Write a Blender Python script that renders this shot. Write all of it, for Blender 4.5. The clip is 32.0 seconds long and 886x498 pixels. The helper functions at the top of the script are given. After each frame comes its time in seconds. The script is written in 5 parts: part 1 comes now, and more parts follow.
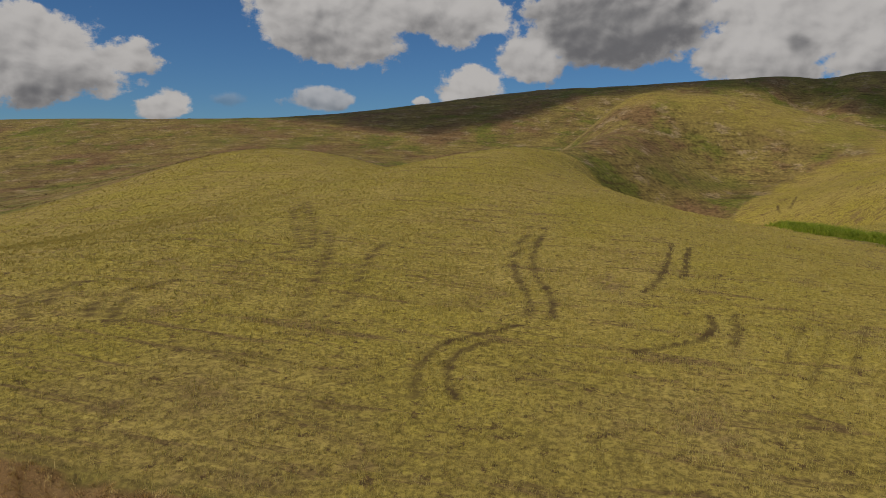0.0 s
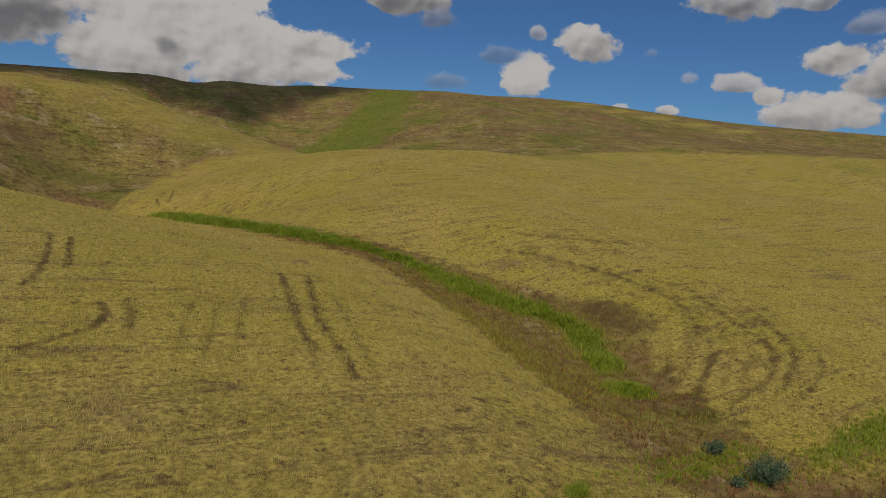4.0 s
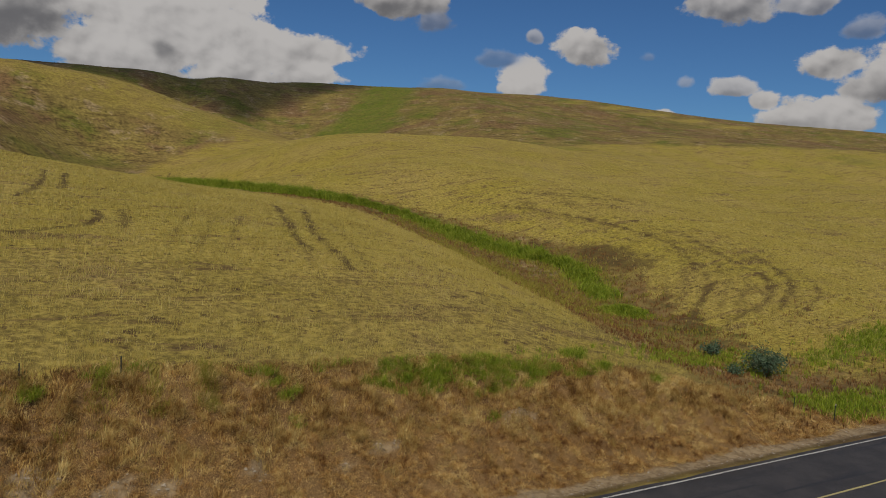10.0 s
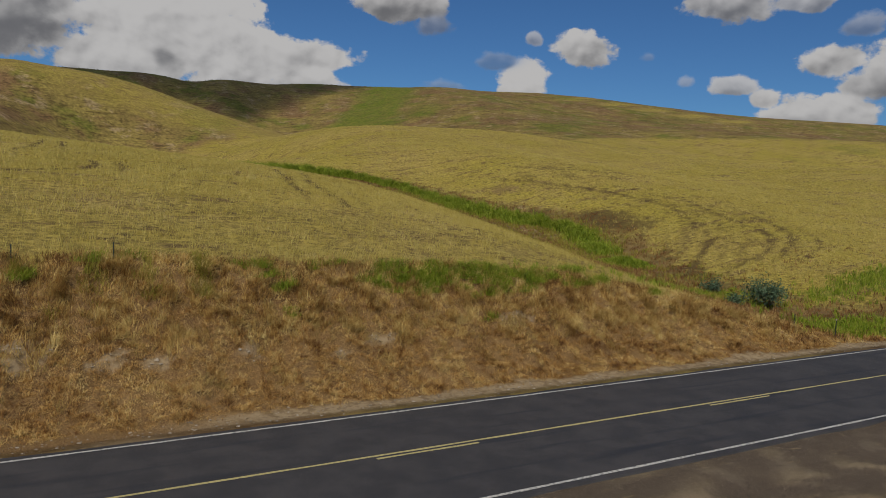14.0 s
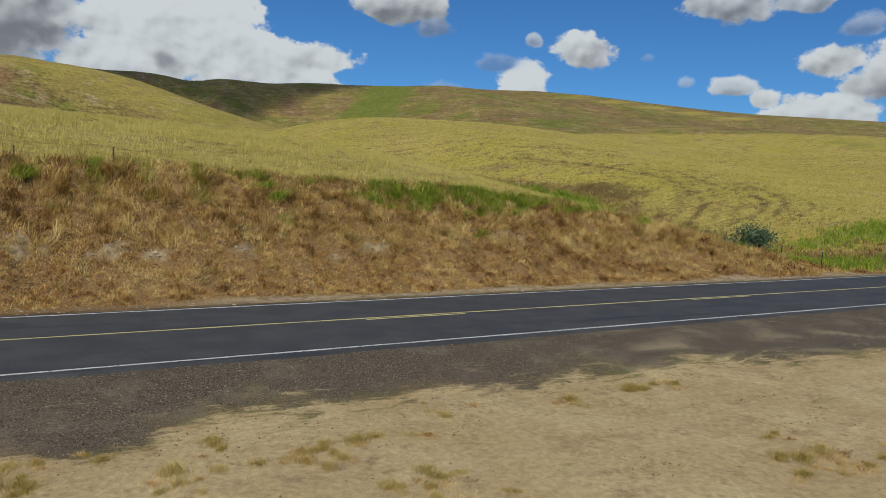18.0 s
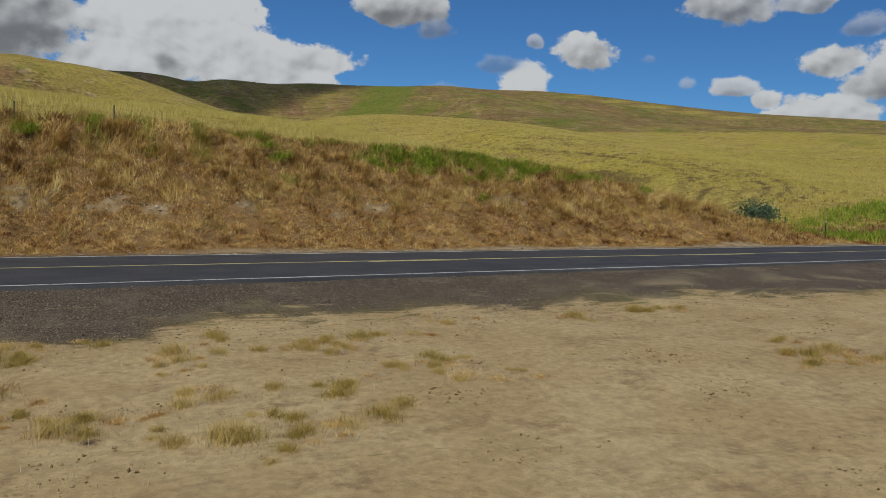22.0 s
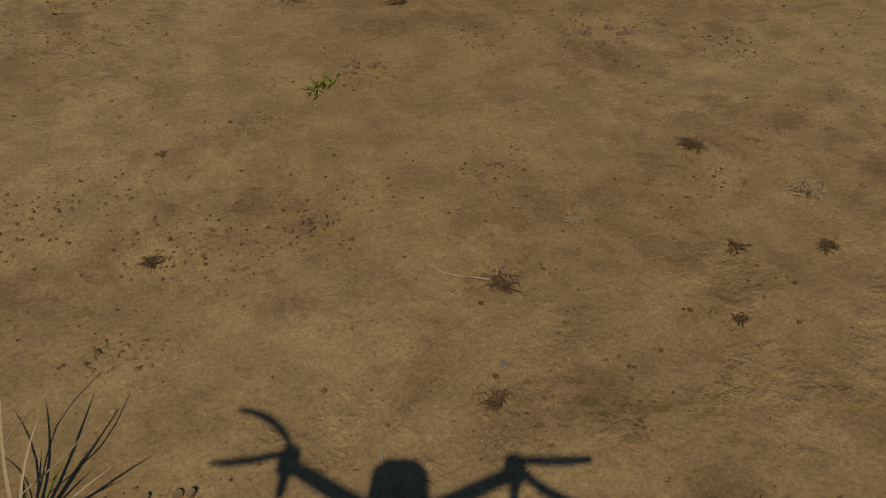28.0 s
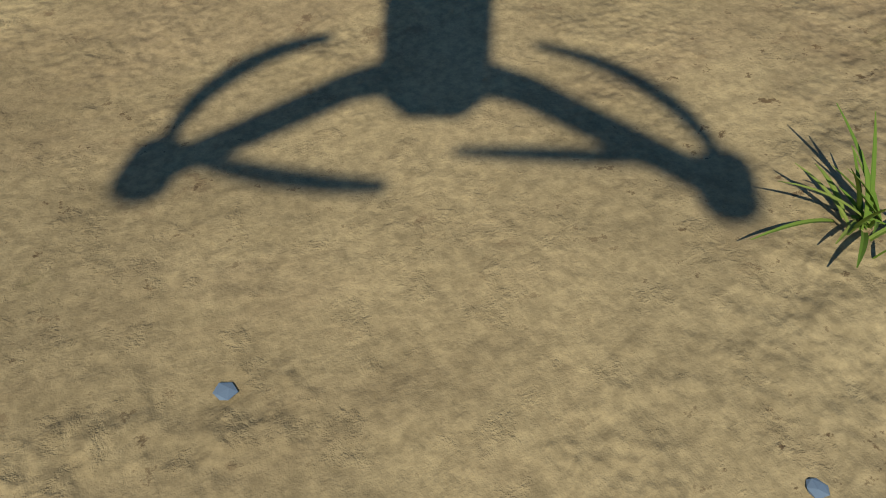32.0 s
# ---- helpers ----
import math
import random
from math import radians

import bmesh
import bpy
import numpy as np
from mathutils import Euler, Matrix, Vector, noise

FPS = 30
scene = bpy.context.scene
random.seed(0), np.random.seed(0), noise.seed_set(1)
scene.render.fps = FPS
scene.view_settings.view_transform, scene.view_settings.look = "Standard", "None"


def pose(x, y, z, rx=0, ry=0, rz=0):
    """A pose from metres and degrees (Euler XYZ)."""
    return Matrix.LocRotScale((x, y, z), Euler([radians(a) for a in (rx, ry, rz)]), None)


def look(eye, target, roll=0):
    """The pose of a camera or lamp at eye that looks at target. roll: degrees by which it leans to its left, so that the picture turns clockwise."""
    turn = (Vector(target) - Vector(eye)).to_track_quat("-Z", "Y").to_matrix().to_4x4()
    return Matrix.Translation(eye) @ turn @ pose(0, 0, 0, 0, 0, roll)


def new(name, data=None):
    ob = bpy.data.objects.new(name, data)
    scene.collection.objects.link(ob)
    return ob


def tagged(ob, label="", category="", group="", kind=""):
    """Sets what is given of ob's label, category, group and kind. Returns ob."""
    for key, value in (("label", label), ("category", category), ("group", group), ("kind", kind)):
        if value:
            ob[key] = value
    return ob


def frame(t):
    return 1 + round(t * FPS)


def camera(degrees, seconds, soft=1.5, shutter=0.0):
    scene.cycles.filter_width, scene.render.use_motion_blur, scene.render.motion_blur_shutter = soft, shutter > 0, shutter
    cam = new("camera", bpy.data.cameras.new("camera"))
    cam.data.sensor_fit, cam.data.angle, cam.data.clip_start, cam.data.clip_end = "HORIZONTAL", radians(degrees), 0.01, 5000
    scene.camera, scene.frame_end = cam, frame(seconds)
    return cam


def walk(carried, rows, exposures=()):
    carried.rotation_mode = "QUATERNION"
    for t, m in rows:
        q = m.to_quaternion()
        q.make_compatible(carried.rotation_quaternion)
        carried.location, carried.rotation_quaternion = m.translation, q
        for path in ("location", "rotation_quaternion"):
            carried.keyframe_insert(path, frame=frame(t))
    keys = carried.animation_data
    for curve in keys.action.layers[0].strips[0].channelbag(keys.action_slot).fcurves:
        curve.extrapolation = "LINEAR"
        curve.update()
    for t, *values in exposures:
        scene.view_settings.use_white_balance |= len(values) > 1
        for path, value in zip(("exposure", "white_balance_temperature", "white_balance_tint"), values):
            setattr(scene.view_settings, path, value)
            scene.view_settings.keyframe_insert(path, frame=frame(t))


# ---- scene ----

# camera: seconds, place, pitch above the horizon, lean, heading
cam = camera(63.7, 32.0, soft=0.9)
PATH = [
    (0, -10.161, -15.163, 19.517, -6.91, 0.53, 18.46),
    (0.5, -10.244, -15.659, 19.672, -6.74, 1.18, 3.11),
    (1, -10.486, -16.031, 19.897, -6.46, 2.13, -12.24),
    (1.5, -10.652, -15.553, 19.761, -6.08, 2.76, -21.55),
    (2, -10.738, -15.283, 19.804, -5.91, 3.05, -25.95),
    (3, -10.819, -15.214, 19.370, -5.70, 3.24, -28.37),
    (6, -10.699, -15.421, 15.952, -5.50, 3.06, -29.09),
    (7.5, -10.758, -15.648, 14.184, -5.40, 3.24, -29.07),
    (9, -10.734, -15.826, 12.427, -5.32, 3.22, -29.08),
    (10, -10.629, -15.933, 11.276, -5.28, 3.16, -29.04),
    (11, -10.537, -16.107, 10.094, -5.20, 2.96, -29.00),
    (12.5, -10.553, -16.316, 8.547, -5.08, 2.67, -28.94),
    (13, -10.462, -16.299, 8.023, -5.05, 2.50, -28.90),
    (16, -10.176, -16.992, 5.182, -5.03, 2.23, -28.79),
    (17, -10.261, -17.413, 4.343, -4.99, 2.18, -28.77),
    (18, -10.325, -17.550, 3.570, -4.91, 2.06, -28.75),
    (19, -10.343, -17.544, 3.077, -4.89, 2.04, -28.74),
    (19.5, -10.332, -17.530, 2.903, -4.88, 1.96, -28.70),
    (20.5, -10.301, -17.490, 2.548, -4.86, 1.91, -28.67),
    (22, -10.306, -17.582, 1.987, -4.80, 1.94, -28.63),
    (23, -10.341, -17.610, 1.704, -4.77, 1.82, -28.59),
    (24, -10.307, -17.582, 1.510, -4.81, 1.84, -28.59),
    (24.5, -10.307, -17.582, 1.420, -6.26, 1.84, -28.59),
    (26.5, -10.372, -17.487, 1.077, -18.69, 2.00, -28.70),
    (27, -10.345, -17.529, 0.954, -26.25, 2.00, -28.70),
    (27.5, -10.331, -17.586, 0.869, -34.23, 2.00, -28.70),
    (28, -10.306, -17.589, 0.751, -42.04, 2.00, -28.70),
    (28.5, -10.284, -17.597, 0.637, -48.70, 2.00, -28.70),
    (29, -10.326, -17.576, 0.564, -48.80, 2.00, -28.70),
    (29.5, -10.382, -17.575, 0.513, -49.44, 2.00, -28.70),
    (30, -10.411, -17.541, 0.484, -49.73, 2.00, -28.70),
    (30.5, -10.379, -17.513, 0.376, -49.24, 2.00, -28.70),
    (31, -10.324, -17.487, 0.257, -49.77, 2.00, -28.70),
    (31.2, -10.324, -17.477, 0.219, -50.46, 2.00, -28.70),
    (31.5, -10.320, -17.489, 0.138, -49.80, 2.00, -28.70),
    (31.8, -10.332, -17.525, 0.060, -49.80, 2.00, -28.70),
    (32, -10.351, -17.573, 0.000, -49.80, 2.00, -28.70),
]
walk(cam, [(t, pose(x, y, z, 90 + pitch, 0, yaw) @ pose(0, 0, 0, 0, 0, lean)) for t, x, y, z, pitch, lean, yaw in PATH],
     exposures=[(0, -0.52, 6800, 12), (1, -0.75, 7000, 14), (2.2, -0.55, 6800, 12), (6, -0.53, 6800, 12), (13.5, -0.52, 6700, 12), (15.5, -0.05, 6050, 5), (19, 0.0, 6050, 5), (22, -0.2, 6250, 7), (24.5, -0.53, 6500, 9), (26.5, -1.1, 7900, 13), (28, -1.12, 8200, 15), (28.6, -0.8, 7500, 11), (29.2, -0.64, 6900, 8), (29.8, -0.45, 6800, 6), (30.5, -0.32, 6500, 3), (32, -0.12, 6200, 3)])

# ---------------------------------------------------------------- light
SUN_AZ, SUN_EL = radians(212.8), radians(50.5)
sun_way = Vector((math.sin(SUN_AZ) * math.cos(SUN_EL), math.cos(SUN_AZ) * math.cos(SUN_EL), math.sin(SUN_EL)))
sun = new("sun", bpy.data.lights.new("sun", "SUN"))
sun.data.energy, sun.data.angle, sun.data.color = 3.5, radians(0.4), (1.0, 0.95, 0.87)
sun.matrix_world = look(sun_way * 100, (0, 0, 0))


class Graph:
    """A node tree with short ways to add and join nodes."""

    def __init__(self, tree):
        self.t = tree
        tree.nodes.clear()

    def n(self, kind):
        return self.t.nodes.new(kind)

    def put(self, value, socket):
        if isinstance(value, bpy.types.NodeSocket):
            self.t.links.new(value, socket)
        else:
            socket.default_value = value

    def m(self, op, a, b=0.0, c=0.0, clamp=False):
        node = self.n("ShaderNodeMath")
        node.operation, node.use_clamp = op, clamp
        for value, socket in zip((a, b, c), node.inputs):
            self.put(value, socket)
        return node.outputs[0]

    def v(self, op, a, b=(0, 0, 0)):
        node = self.n("ShaderNodeVectorMath")
        node.operation = op
        self.put(a, node.inputs[0])
        self.put(b, node.inputs[1])
        return node.outputs[0]

    def noise(self, scale, detail=4.0, rough=0.55, at=None, distort=0.0):
        node = self.n("ShaderNodeTexNoise")
        for key, value in (("Scale", scale), ("Detail", detail), ("Roughness", rough), ("Distortion", distort)):
            node.inputs[key].default_value = value
        if at is not None:
            self.t.links.new(at, node.inputs["Vector"])
        return node.outputs["Fac"]

    def cells(self, scale, at, feature="F1", jitter=1.0):
        node = self.n("ShaderNodeTexVoronoi")
        node.feature = feature
        node.inputs["Scale"].default_value, node.inputs["Randomness"].default_value = scale, jitter
        self.t.links.new(at, node.inputs["Vector"])
        return node.outputs["Distance"]

    def step(self, value, low, high, out0=0.0, out1=1.0):
        node = self.n("ShaderNodeMapRange")
        node.interpolation_type = "SMOOTHSTEP"
        for v, socket in zip((value, low, high, out0, out1), node.inputs):
            self.put(v, socket)
        return node.outputs[0]

    def mix(self, fac, a, b):
        node = self.n("ShaderNodeMix")
        node.data_type = "RGBA"
        self.put(fac, node.inputs[0])
        for value, socket in ((a, node.inputs[6]), (b, node.inputs[7])):
            self.put(value if isinstance(value, bpy.types.NodeSocket) else (*value, 1.0), socket)
        return node.outputs[2]

    def scaled(self, fac, colour):
        """A colour made darker or lighter."""
        node = self.n("ShaderNodeVectorMath")
        node.operation = "SCALE"
        self.put(colour if isinstance(colour, bpy.types.NodeSocket) else colour, node.inputs[0])
        self.put(fac, node.inputs["Scale"])
        return node.outputs[0]

    def end(self, colour, rough=0.9, height=None, bump=0.3, gloss=0.3, metal=0.0, distance=0.02):
        out, b = self.n("ShaderNodeOutputMaterial"), self.n("ShaderNodeBsdfPrincipled")
        self.put(colour if isinstance(colour, bpy.types.NodeSocket) else (*colour, 1.0), b.inputs["Base Color"])
        self.put(rough, b.inputs["Roughness"])
        b.inputs["Specular IOR Level"].default_value, b.inputs["Metallic"].default_value = gloss, metal
        if height is not None:
            relief = self.n("ShaderNodeBump")
            relief.inputs["Strength"].default_value, relief.inputs["Distance"].default_value = bump, distance
            self.put(height, relief.inputs["Height"])
            self.t.links.new(relief.outputs[0], b.inputs["Normal"])
        self.t.links.new(b.outputs[0], out.inputs[0])
        return b


def material(name):
    mat = bpy.data.materials.new(name)
    mat.use_nodes = True
    return mat, Graph(mat.node_tree)


# ---------------------------------------------------------------- sky with cumulus clouds
world = bpy.data.worlds.new("sky")
scene.world = world
world.use_nodes = True
g = Graph(world.node_tree)
way = g.n("ShaderNodeTexCoord").outputs["Generated"]
sep = g.n("ShaderNodeSeparateXYZ")
g.put(way, sep.inputs[0])
az = g.m("MULTIPLY", g.m("ARCTAN2", sep.outputs[0], sep.outputs[1]), 57.2958)
el = g.m("MULTIPLY", g.m("ARCSINE", sep.outputs[2]), 57.2958)
flat = g.n("ShaderNodeCombineXYZ")
g.put(az, flat.inputs[0])
g.put(g.m("MULTIPLY", el, 1.25), flat.inputs[1])
p = flat.outputs[0]
lumps = g.m("ADD", g.m("MULTIPLY", g.cells(0.42, p, "SMOOTH_F1"), -0.34), g.m("MULTIPLY", g.cells(1.15, p, "SMOOTH_F1"), -0.17))
billow = g.m("ADD", g.noise(0.26, 6.0, 0.50, p, 0.3), lumps)
# heading, height, half-width, half-height (degrees), greyness, thickness
CLOUDS = [
    (-48.6, 6.4, 7.6, 4.1, 0.34, 1.0), (-42.5, 7.2, 3.9, 1.7, 0.20, 1.0), (-39.5, 3.8, 2.6, 1.2, 0.12, 1.0), (-35.2, 4.5, 1.8, 0.8, 0.75, 0.3),
    (-27.1, 10.5, 6.8, 5.3, 0.26, 1.0), (-18.5, 11.7, 6.3, 3.8, 0.14, 1.0), (-28.2, 4.7, 2.8, 1.2, 0.35, 0.8), (-20.2, 4.7, 0.8, 0.5, 0.1, 1.0),
    (-16.1, 5.8, 3.2, 1.8, 0.06, 1.0), (-5.4, 10.4, 8.4, 5.0, 0.70, 1.0), (-12.0, 7.8, 3.2, 2.6, 0.15, 1.0), (7.8, 10.2, 7.4, 5.8, 0.10, 1.0), (5.0, 7.6, 5.5, 3.0, 0.15, 1.0), (12.5, 7.4, 4.5, 2.6, 0.12, 1.0), (14.6, 9.0, 3.9, 3.1, 0.10, 1.0),
    (19.1, 9.5, 3.3, 1.5, 0.22, 1.0), (16.8, 7.6, 3.6, 1.9, 0.12, 1.0), (7.3, 8.7, 2.1, 2.5, 0.62, 1.0), (24.9, 13.4, 4.4, 1.7, 0.55, 1.0),
    (27.3, 12.2, 2.0, 1.2, 0.75, 0.6), (28.7, 7.6, 2.2, 0.8, 0.7, 0.35), (35.0, 8.0, 2.5, 2.1, 0.02, 1.0), (32.5, 9.8, 1.8, 0.8, 0.9, 0.35),
    (35.3, 11.6, 0.8, 0.8, 0.3, 0.7), (39.2, 10.8, 2.7, 1.7, 0.25, 1.0), (49.5, 13.7, 3.6, 1.8, 0.50, 0.95), (54.3, 13.7, 2.6, 1.0, 0.5, 0.85),
    (58.0, 11.8, 1.3, 0.9, 0.6, 0.5), (46.8, 8.3, 0.9, 0.7, 0.5, 0.5), (50.0, 8.0, 2.0, 0.9, 0.35, 0.9), (52.3, 7.0, 1.2, 0.9, 0.25, 1.0),
    (56.9, 9.6, 3.0, 1.3, 0.22, 1.0), (59.8, 8.3, 2.8, 2.4, 0.45, 1.0), (55.9, 5.9, 5.4, 1.5, 0.28, 1.0), (45.4, 6.1, 0.9, 0.5, 0.1, 1.0),
    (41.9, 6.3, 0.8, 0.35, 0.1, 0.8), (44.0, 10.2, 0.7, 0.5, 0.6, 0.25),
]
body, grey, weight, dense = None, None, None, None
for a0, e0, wide, high, dark, solid in CLOUDS:
    u = g.m("DIVIDE", g.m("SUBTRACT", az, a0), wide)
    w = g.m("DIVIDE", g.m("SUBTRACT", el, e0), high)
    w = g.m("MINIMUM", w, g.m("MULTIPLY", w, 1.35))
    off = g.m("SQRT", g.m("ADD", g.m("MULTIPLY", u, u), g.m("MULTIPLY", w, w)))
    inside = g.m("MULTIPLY", g.m("SUBTRACT", 1.0, off), min(1.0, 0.50 + high * 0.12))
    near = g.m("POWER", g.m("ADD", off, 0.25), -7.0)
    shade = g.m("MULTIPLY", g.m("SUBTRACT", dark, g.m("MULTIPLY", w, 0.46)), near)
    body = inside if body is None else g.m("SMOOTH_MAX", body, inside, 0.1)
    grey = shade if grey is None else g.m("ADD", grey, shade)
    dense = g.m("MULTIPLY", near, solid) if dense is None else g.m("MULTIPLY_ADD", near, solid, dense)
    weight = near if weight is None else g.m("ADD", weight, near)
grey, dense = g.m("DIVIDE", grey, weight), g.m("DIVIDE", dense, weight)
# scattered clouds over the rest of the sky
rest = g.m("SUBTRACT", g.m("MULTIPLY", g.noise(0.035, 3.0, 0.5, p), 1.6), 0.95)
rest = g.m("MULTIPLY", rest, g.step(g.m("ABSOLUTE", g.m("SUBTRACT", az, 5.0)), 70.0, 85.0))
body = g.m("MAXIMUM", body, g.m("SUBTRACT", rest, g.step(rest, 0.0, 0.01, 1.0, 0.0)))
thick = g.m("ADD", body, g.m("ADD", g.m("MULTIPLY", g.m("SUBTRACT", billow, 0.29), 1.0), g.m("MULTIPLY", g.m("SUBTRACT", g.noise(1.4, 5.0, 0.60, p), 0.5), 0.30)))
thick = g.m("ADD", thick, g.m("MULTIPLY", g.m("SUBTRACT", g.noise(4.0, 4.0, 0.6, p), 0.5), 0.12))
cover = g.m("MULTIPLY", g.step(thick, 0.02, g.m("MULTIPLY_ADD", dense, -0.28, 0.46)), dense)
soft = g.m("ADD", g.noise(0.30, 4.0, 0.50, p, 0.2), g.m("MULTIPLY", lumps, 1.1))
up = g.v("ADD", p, (-0.35, 0.55, 0.0))
lumps_up = g.m("ADD", g.m("MULTIPLY", g.cells(0.42, up, "SMOOTH_F1"), -0.34), g.m("MULTIPLY", g.cells(1.15, up, "SMOOTH_F1"), -0.17))
soft_up = g.m("ADD", g.noise(0.30, 4.0, 0.50, up, 0.2), g.m("MULTIPLY", lumps_up, 1.1))
relief = g.m("MULTIPLY", g.m("SUBTRACT", soft_up, soft), 1.2)
tone = g.m("ADD", g.m("MULTIPLY", grey, g.step(thick, 0.0, 0.50, 0.65, 1.0)), relief)
tone = g.m("ADD", tone, g.m("MULTIPLY", g.m("SUBTRACT", g.noise(0.15, 3.0, 0.5, g.v("ADD", p, (31.0, 7.0, 0.0))), 0.5), 0.55))
cloud = g.mix(g.step(tone, -0.12, 1.0), (0.63, 0.63, 0.63), (0.18, 0.185, 0.20))
sky = g.n("ShaderNodeTexSky")
sky.sky_type, sky.sun_disc, sky.sun_elevation, sky.sun_rotation = "NISHITA", False, SUN_EL, SUN_AZ
sky.altitude, sky.air_density, sky.dust_density, sky.ozone_density = 1200.0, 1.0, 0.0, 4.0
blue = g.n("ShaderNodeVectorMath")
blue.operation = "MULTIPLY"
g.put(sky.outputs[0], blue.inputs[0])
blue.inputs[1].default_value = (0.036, 0.060, 0.082)
back, out = g.n("ShaderNodeBackground"), g.n("ShaderNodeOutputWorld")
g.put(g.mix(cover, blue.outputs[0], cloud), back.inputs[0])
back.inputs[1].default_value = 1.0
g.t.links.new(back.outputs[0], out.inputs[0])
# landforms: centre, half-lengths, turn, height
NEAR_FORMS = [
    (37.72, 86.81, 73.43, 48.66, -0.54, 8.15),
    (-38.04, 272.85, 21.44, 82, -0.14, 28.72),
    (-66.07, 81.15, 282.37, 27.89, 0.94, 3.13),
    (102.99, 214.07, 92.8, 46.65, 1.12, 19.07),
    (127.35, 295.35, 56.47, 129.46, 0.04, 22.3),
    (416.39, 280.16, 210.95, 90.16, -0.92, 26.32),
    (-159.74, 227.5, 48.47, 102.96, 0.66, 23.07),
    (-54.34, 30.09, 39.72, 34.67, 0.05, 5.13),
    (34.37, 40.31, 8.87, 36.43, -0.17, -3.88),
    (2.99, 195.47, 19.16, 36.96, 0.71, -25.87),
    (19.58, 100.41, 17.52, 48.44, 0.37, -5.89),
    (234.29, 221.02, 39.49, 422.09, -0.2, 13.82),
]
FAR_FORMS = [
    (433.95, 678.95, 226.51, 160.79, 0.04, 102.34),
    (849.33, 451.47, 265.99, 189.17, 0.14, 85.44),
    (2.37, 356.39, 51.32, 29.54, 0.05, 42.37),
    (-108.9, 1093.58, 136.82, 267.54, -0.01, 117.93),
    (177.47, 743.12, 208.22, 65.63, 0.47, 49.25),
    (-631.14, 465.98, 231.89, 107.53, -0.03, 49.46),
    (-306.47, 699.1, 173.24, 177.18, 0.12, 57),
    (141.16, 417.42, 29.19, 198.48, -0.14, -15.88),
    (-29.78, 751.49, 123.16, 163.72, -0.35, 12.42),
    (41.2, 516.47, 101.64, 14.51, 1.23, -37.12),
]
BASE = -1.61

# ---------------------------------------------------------------- the lie of the land


def smooth(v, low, high):
    s = np.clip((np.asarray(v, float) - low) / (high - low), 0, 1)
    return s * s * (3 - 2 * s)


def wave(x, y, size, seed=0):
    """A soft wavy field of about -1 to 1, with waves of that size."""
    rng, total = np.random.RandomState(seed), 0
    for k in range(6):
        a, f, q = rng.uniform(0, 6.3), rng.uniform(0.7, 1.6) * 6.3 / size, rng.uniform(0, 6.3)
        total = total + np.sin((x * math.cos(a) + y * math.sin(a)) * f + q)
    return total / 3.0


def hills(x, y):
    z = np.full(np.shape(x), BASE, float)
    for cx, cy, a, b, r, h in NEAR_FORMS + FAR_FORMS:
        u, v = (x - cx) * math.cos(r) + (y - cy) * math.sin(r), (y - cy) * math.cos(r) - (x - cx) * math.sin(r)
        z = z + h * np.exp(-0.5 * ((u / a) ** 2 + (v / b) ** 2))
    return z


LOT = -0.25


def land(x, y):
    """The height of the ground: hills cut by the road, and the level lot before it."""
    x, y = np.asarray(x, float), np.asarray(y, float)
    r = np.hypot(x, y)
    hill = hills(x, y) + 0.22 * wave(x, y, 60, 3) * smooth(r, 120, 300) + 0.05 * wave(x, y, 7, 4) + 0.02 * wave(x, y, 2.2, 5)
    u = np.maximum(y - 4.7 + 0.25 * wave(x, 0 * y, 9, 6), 0)
    rough = 0.17 * wave(x, y, 2.4, 7) + 0.10 * wave(x, y, 1.0, 8) + 0.05 * wave(x, y, 0.55, 12)
    u = u * (1 + 0.4 * smooth(-x, 18, 34))
    cut = 0.2 * u + 0.075 * u * u + rough * smooth(u, 0.3, 1.5) - 0.15
    k = 0.35
    h = np.clip(0.5 + 0.5 * (hill - cut) / k, 0, 1)
    north = hill * (1 - h) + cut * h - k * h * (1 - h)
    north = np.maximum(north, -0.35 + 0 * x)
    lot = LOT + 0.012 * wave(x, y, 1.7, 9) + 0.006 * wave(x, y, 0.5, 10) + 0.02 * wave(x, y, 6, 11)
    under = -0.05 - 0.031 * y
    down = smooth(-y, 3.0, 6.8)
    south = lot * down + under * (1 - down)
    over = smooth(y, 3.5, 4.6)
    z = np.where(y > 0, north * over + under * (1 - over), south)
    return z


def curve_distance(x, y, points):
    """How far each place lies from a line through the points, and how far along."""
    best, along, run = np.full(np.shape(x), 1e9), np.zeros(np.shape(x)), 0.0
    for (ax, ay), (bx, by) in zip(points[:-1], points[1:]):
        l2 = (bx - ax) ** 2 + (by - ay) ** 2
        s = np.clip(((x - ax) * (bx - ax) + (y - ay) * (by - ay)) / l2, 0, 1)
        d = np.hypot(x - ax - s * (bx - ax), y - ay - s * (by - ay))
        nearer = d < best
        along = np.where(nearer, run + s * math.sqrt(l2), along)
        best = np.minimum(best, d)
        run += math.sqrt(l2)
    return best, along


def rounded(points, steps=8):
    """A smooth line through the points."""
    pts, out = [points[0], *points, points[-1]], []
    for a, b, c, d in zip(pts[:-3], pts[1:-2], pts[2:-1], pts[3:]):
        for s in range(steps):
            t = s / steps
            out.append(tuple(0.5 * (2 * b[i] + (c[i] - a[i]) * t + (2 * a[i] - 5 * b[i] + 4 * c[i] - d[i]) * t * t + (3 * b[i] - a[i] - 3 * c[i] + d[i]) * t**3) for i in range(2)))
    return out + [points[-1]]


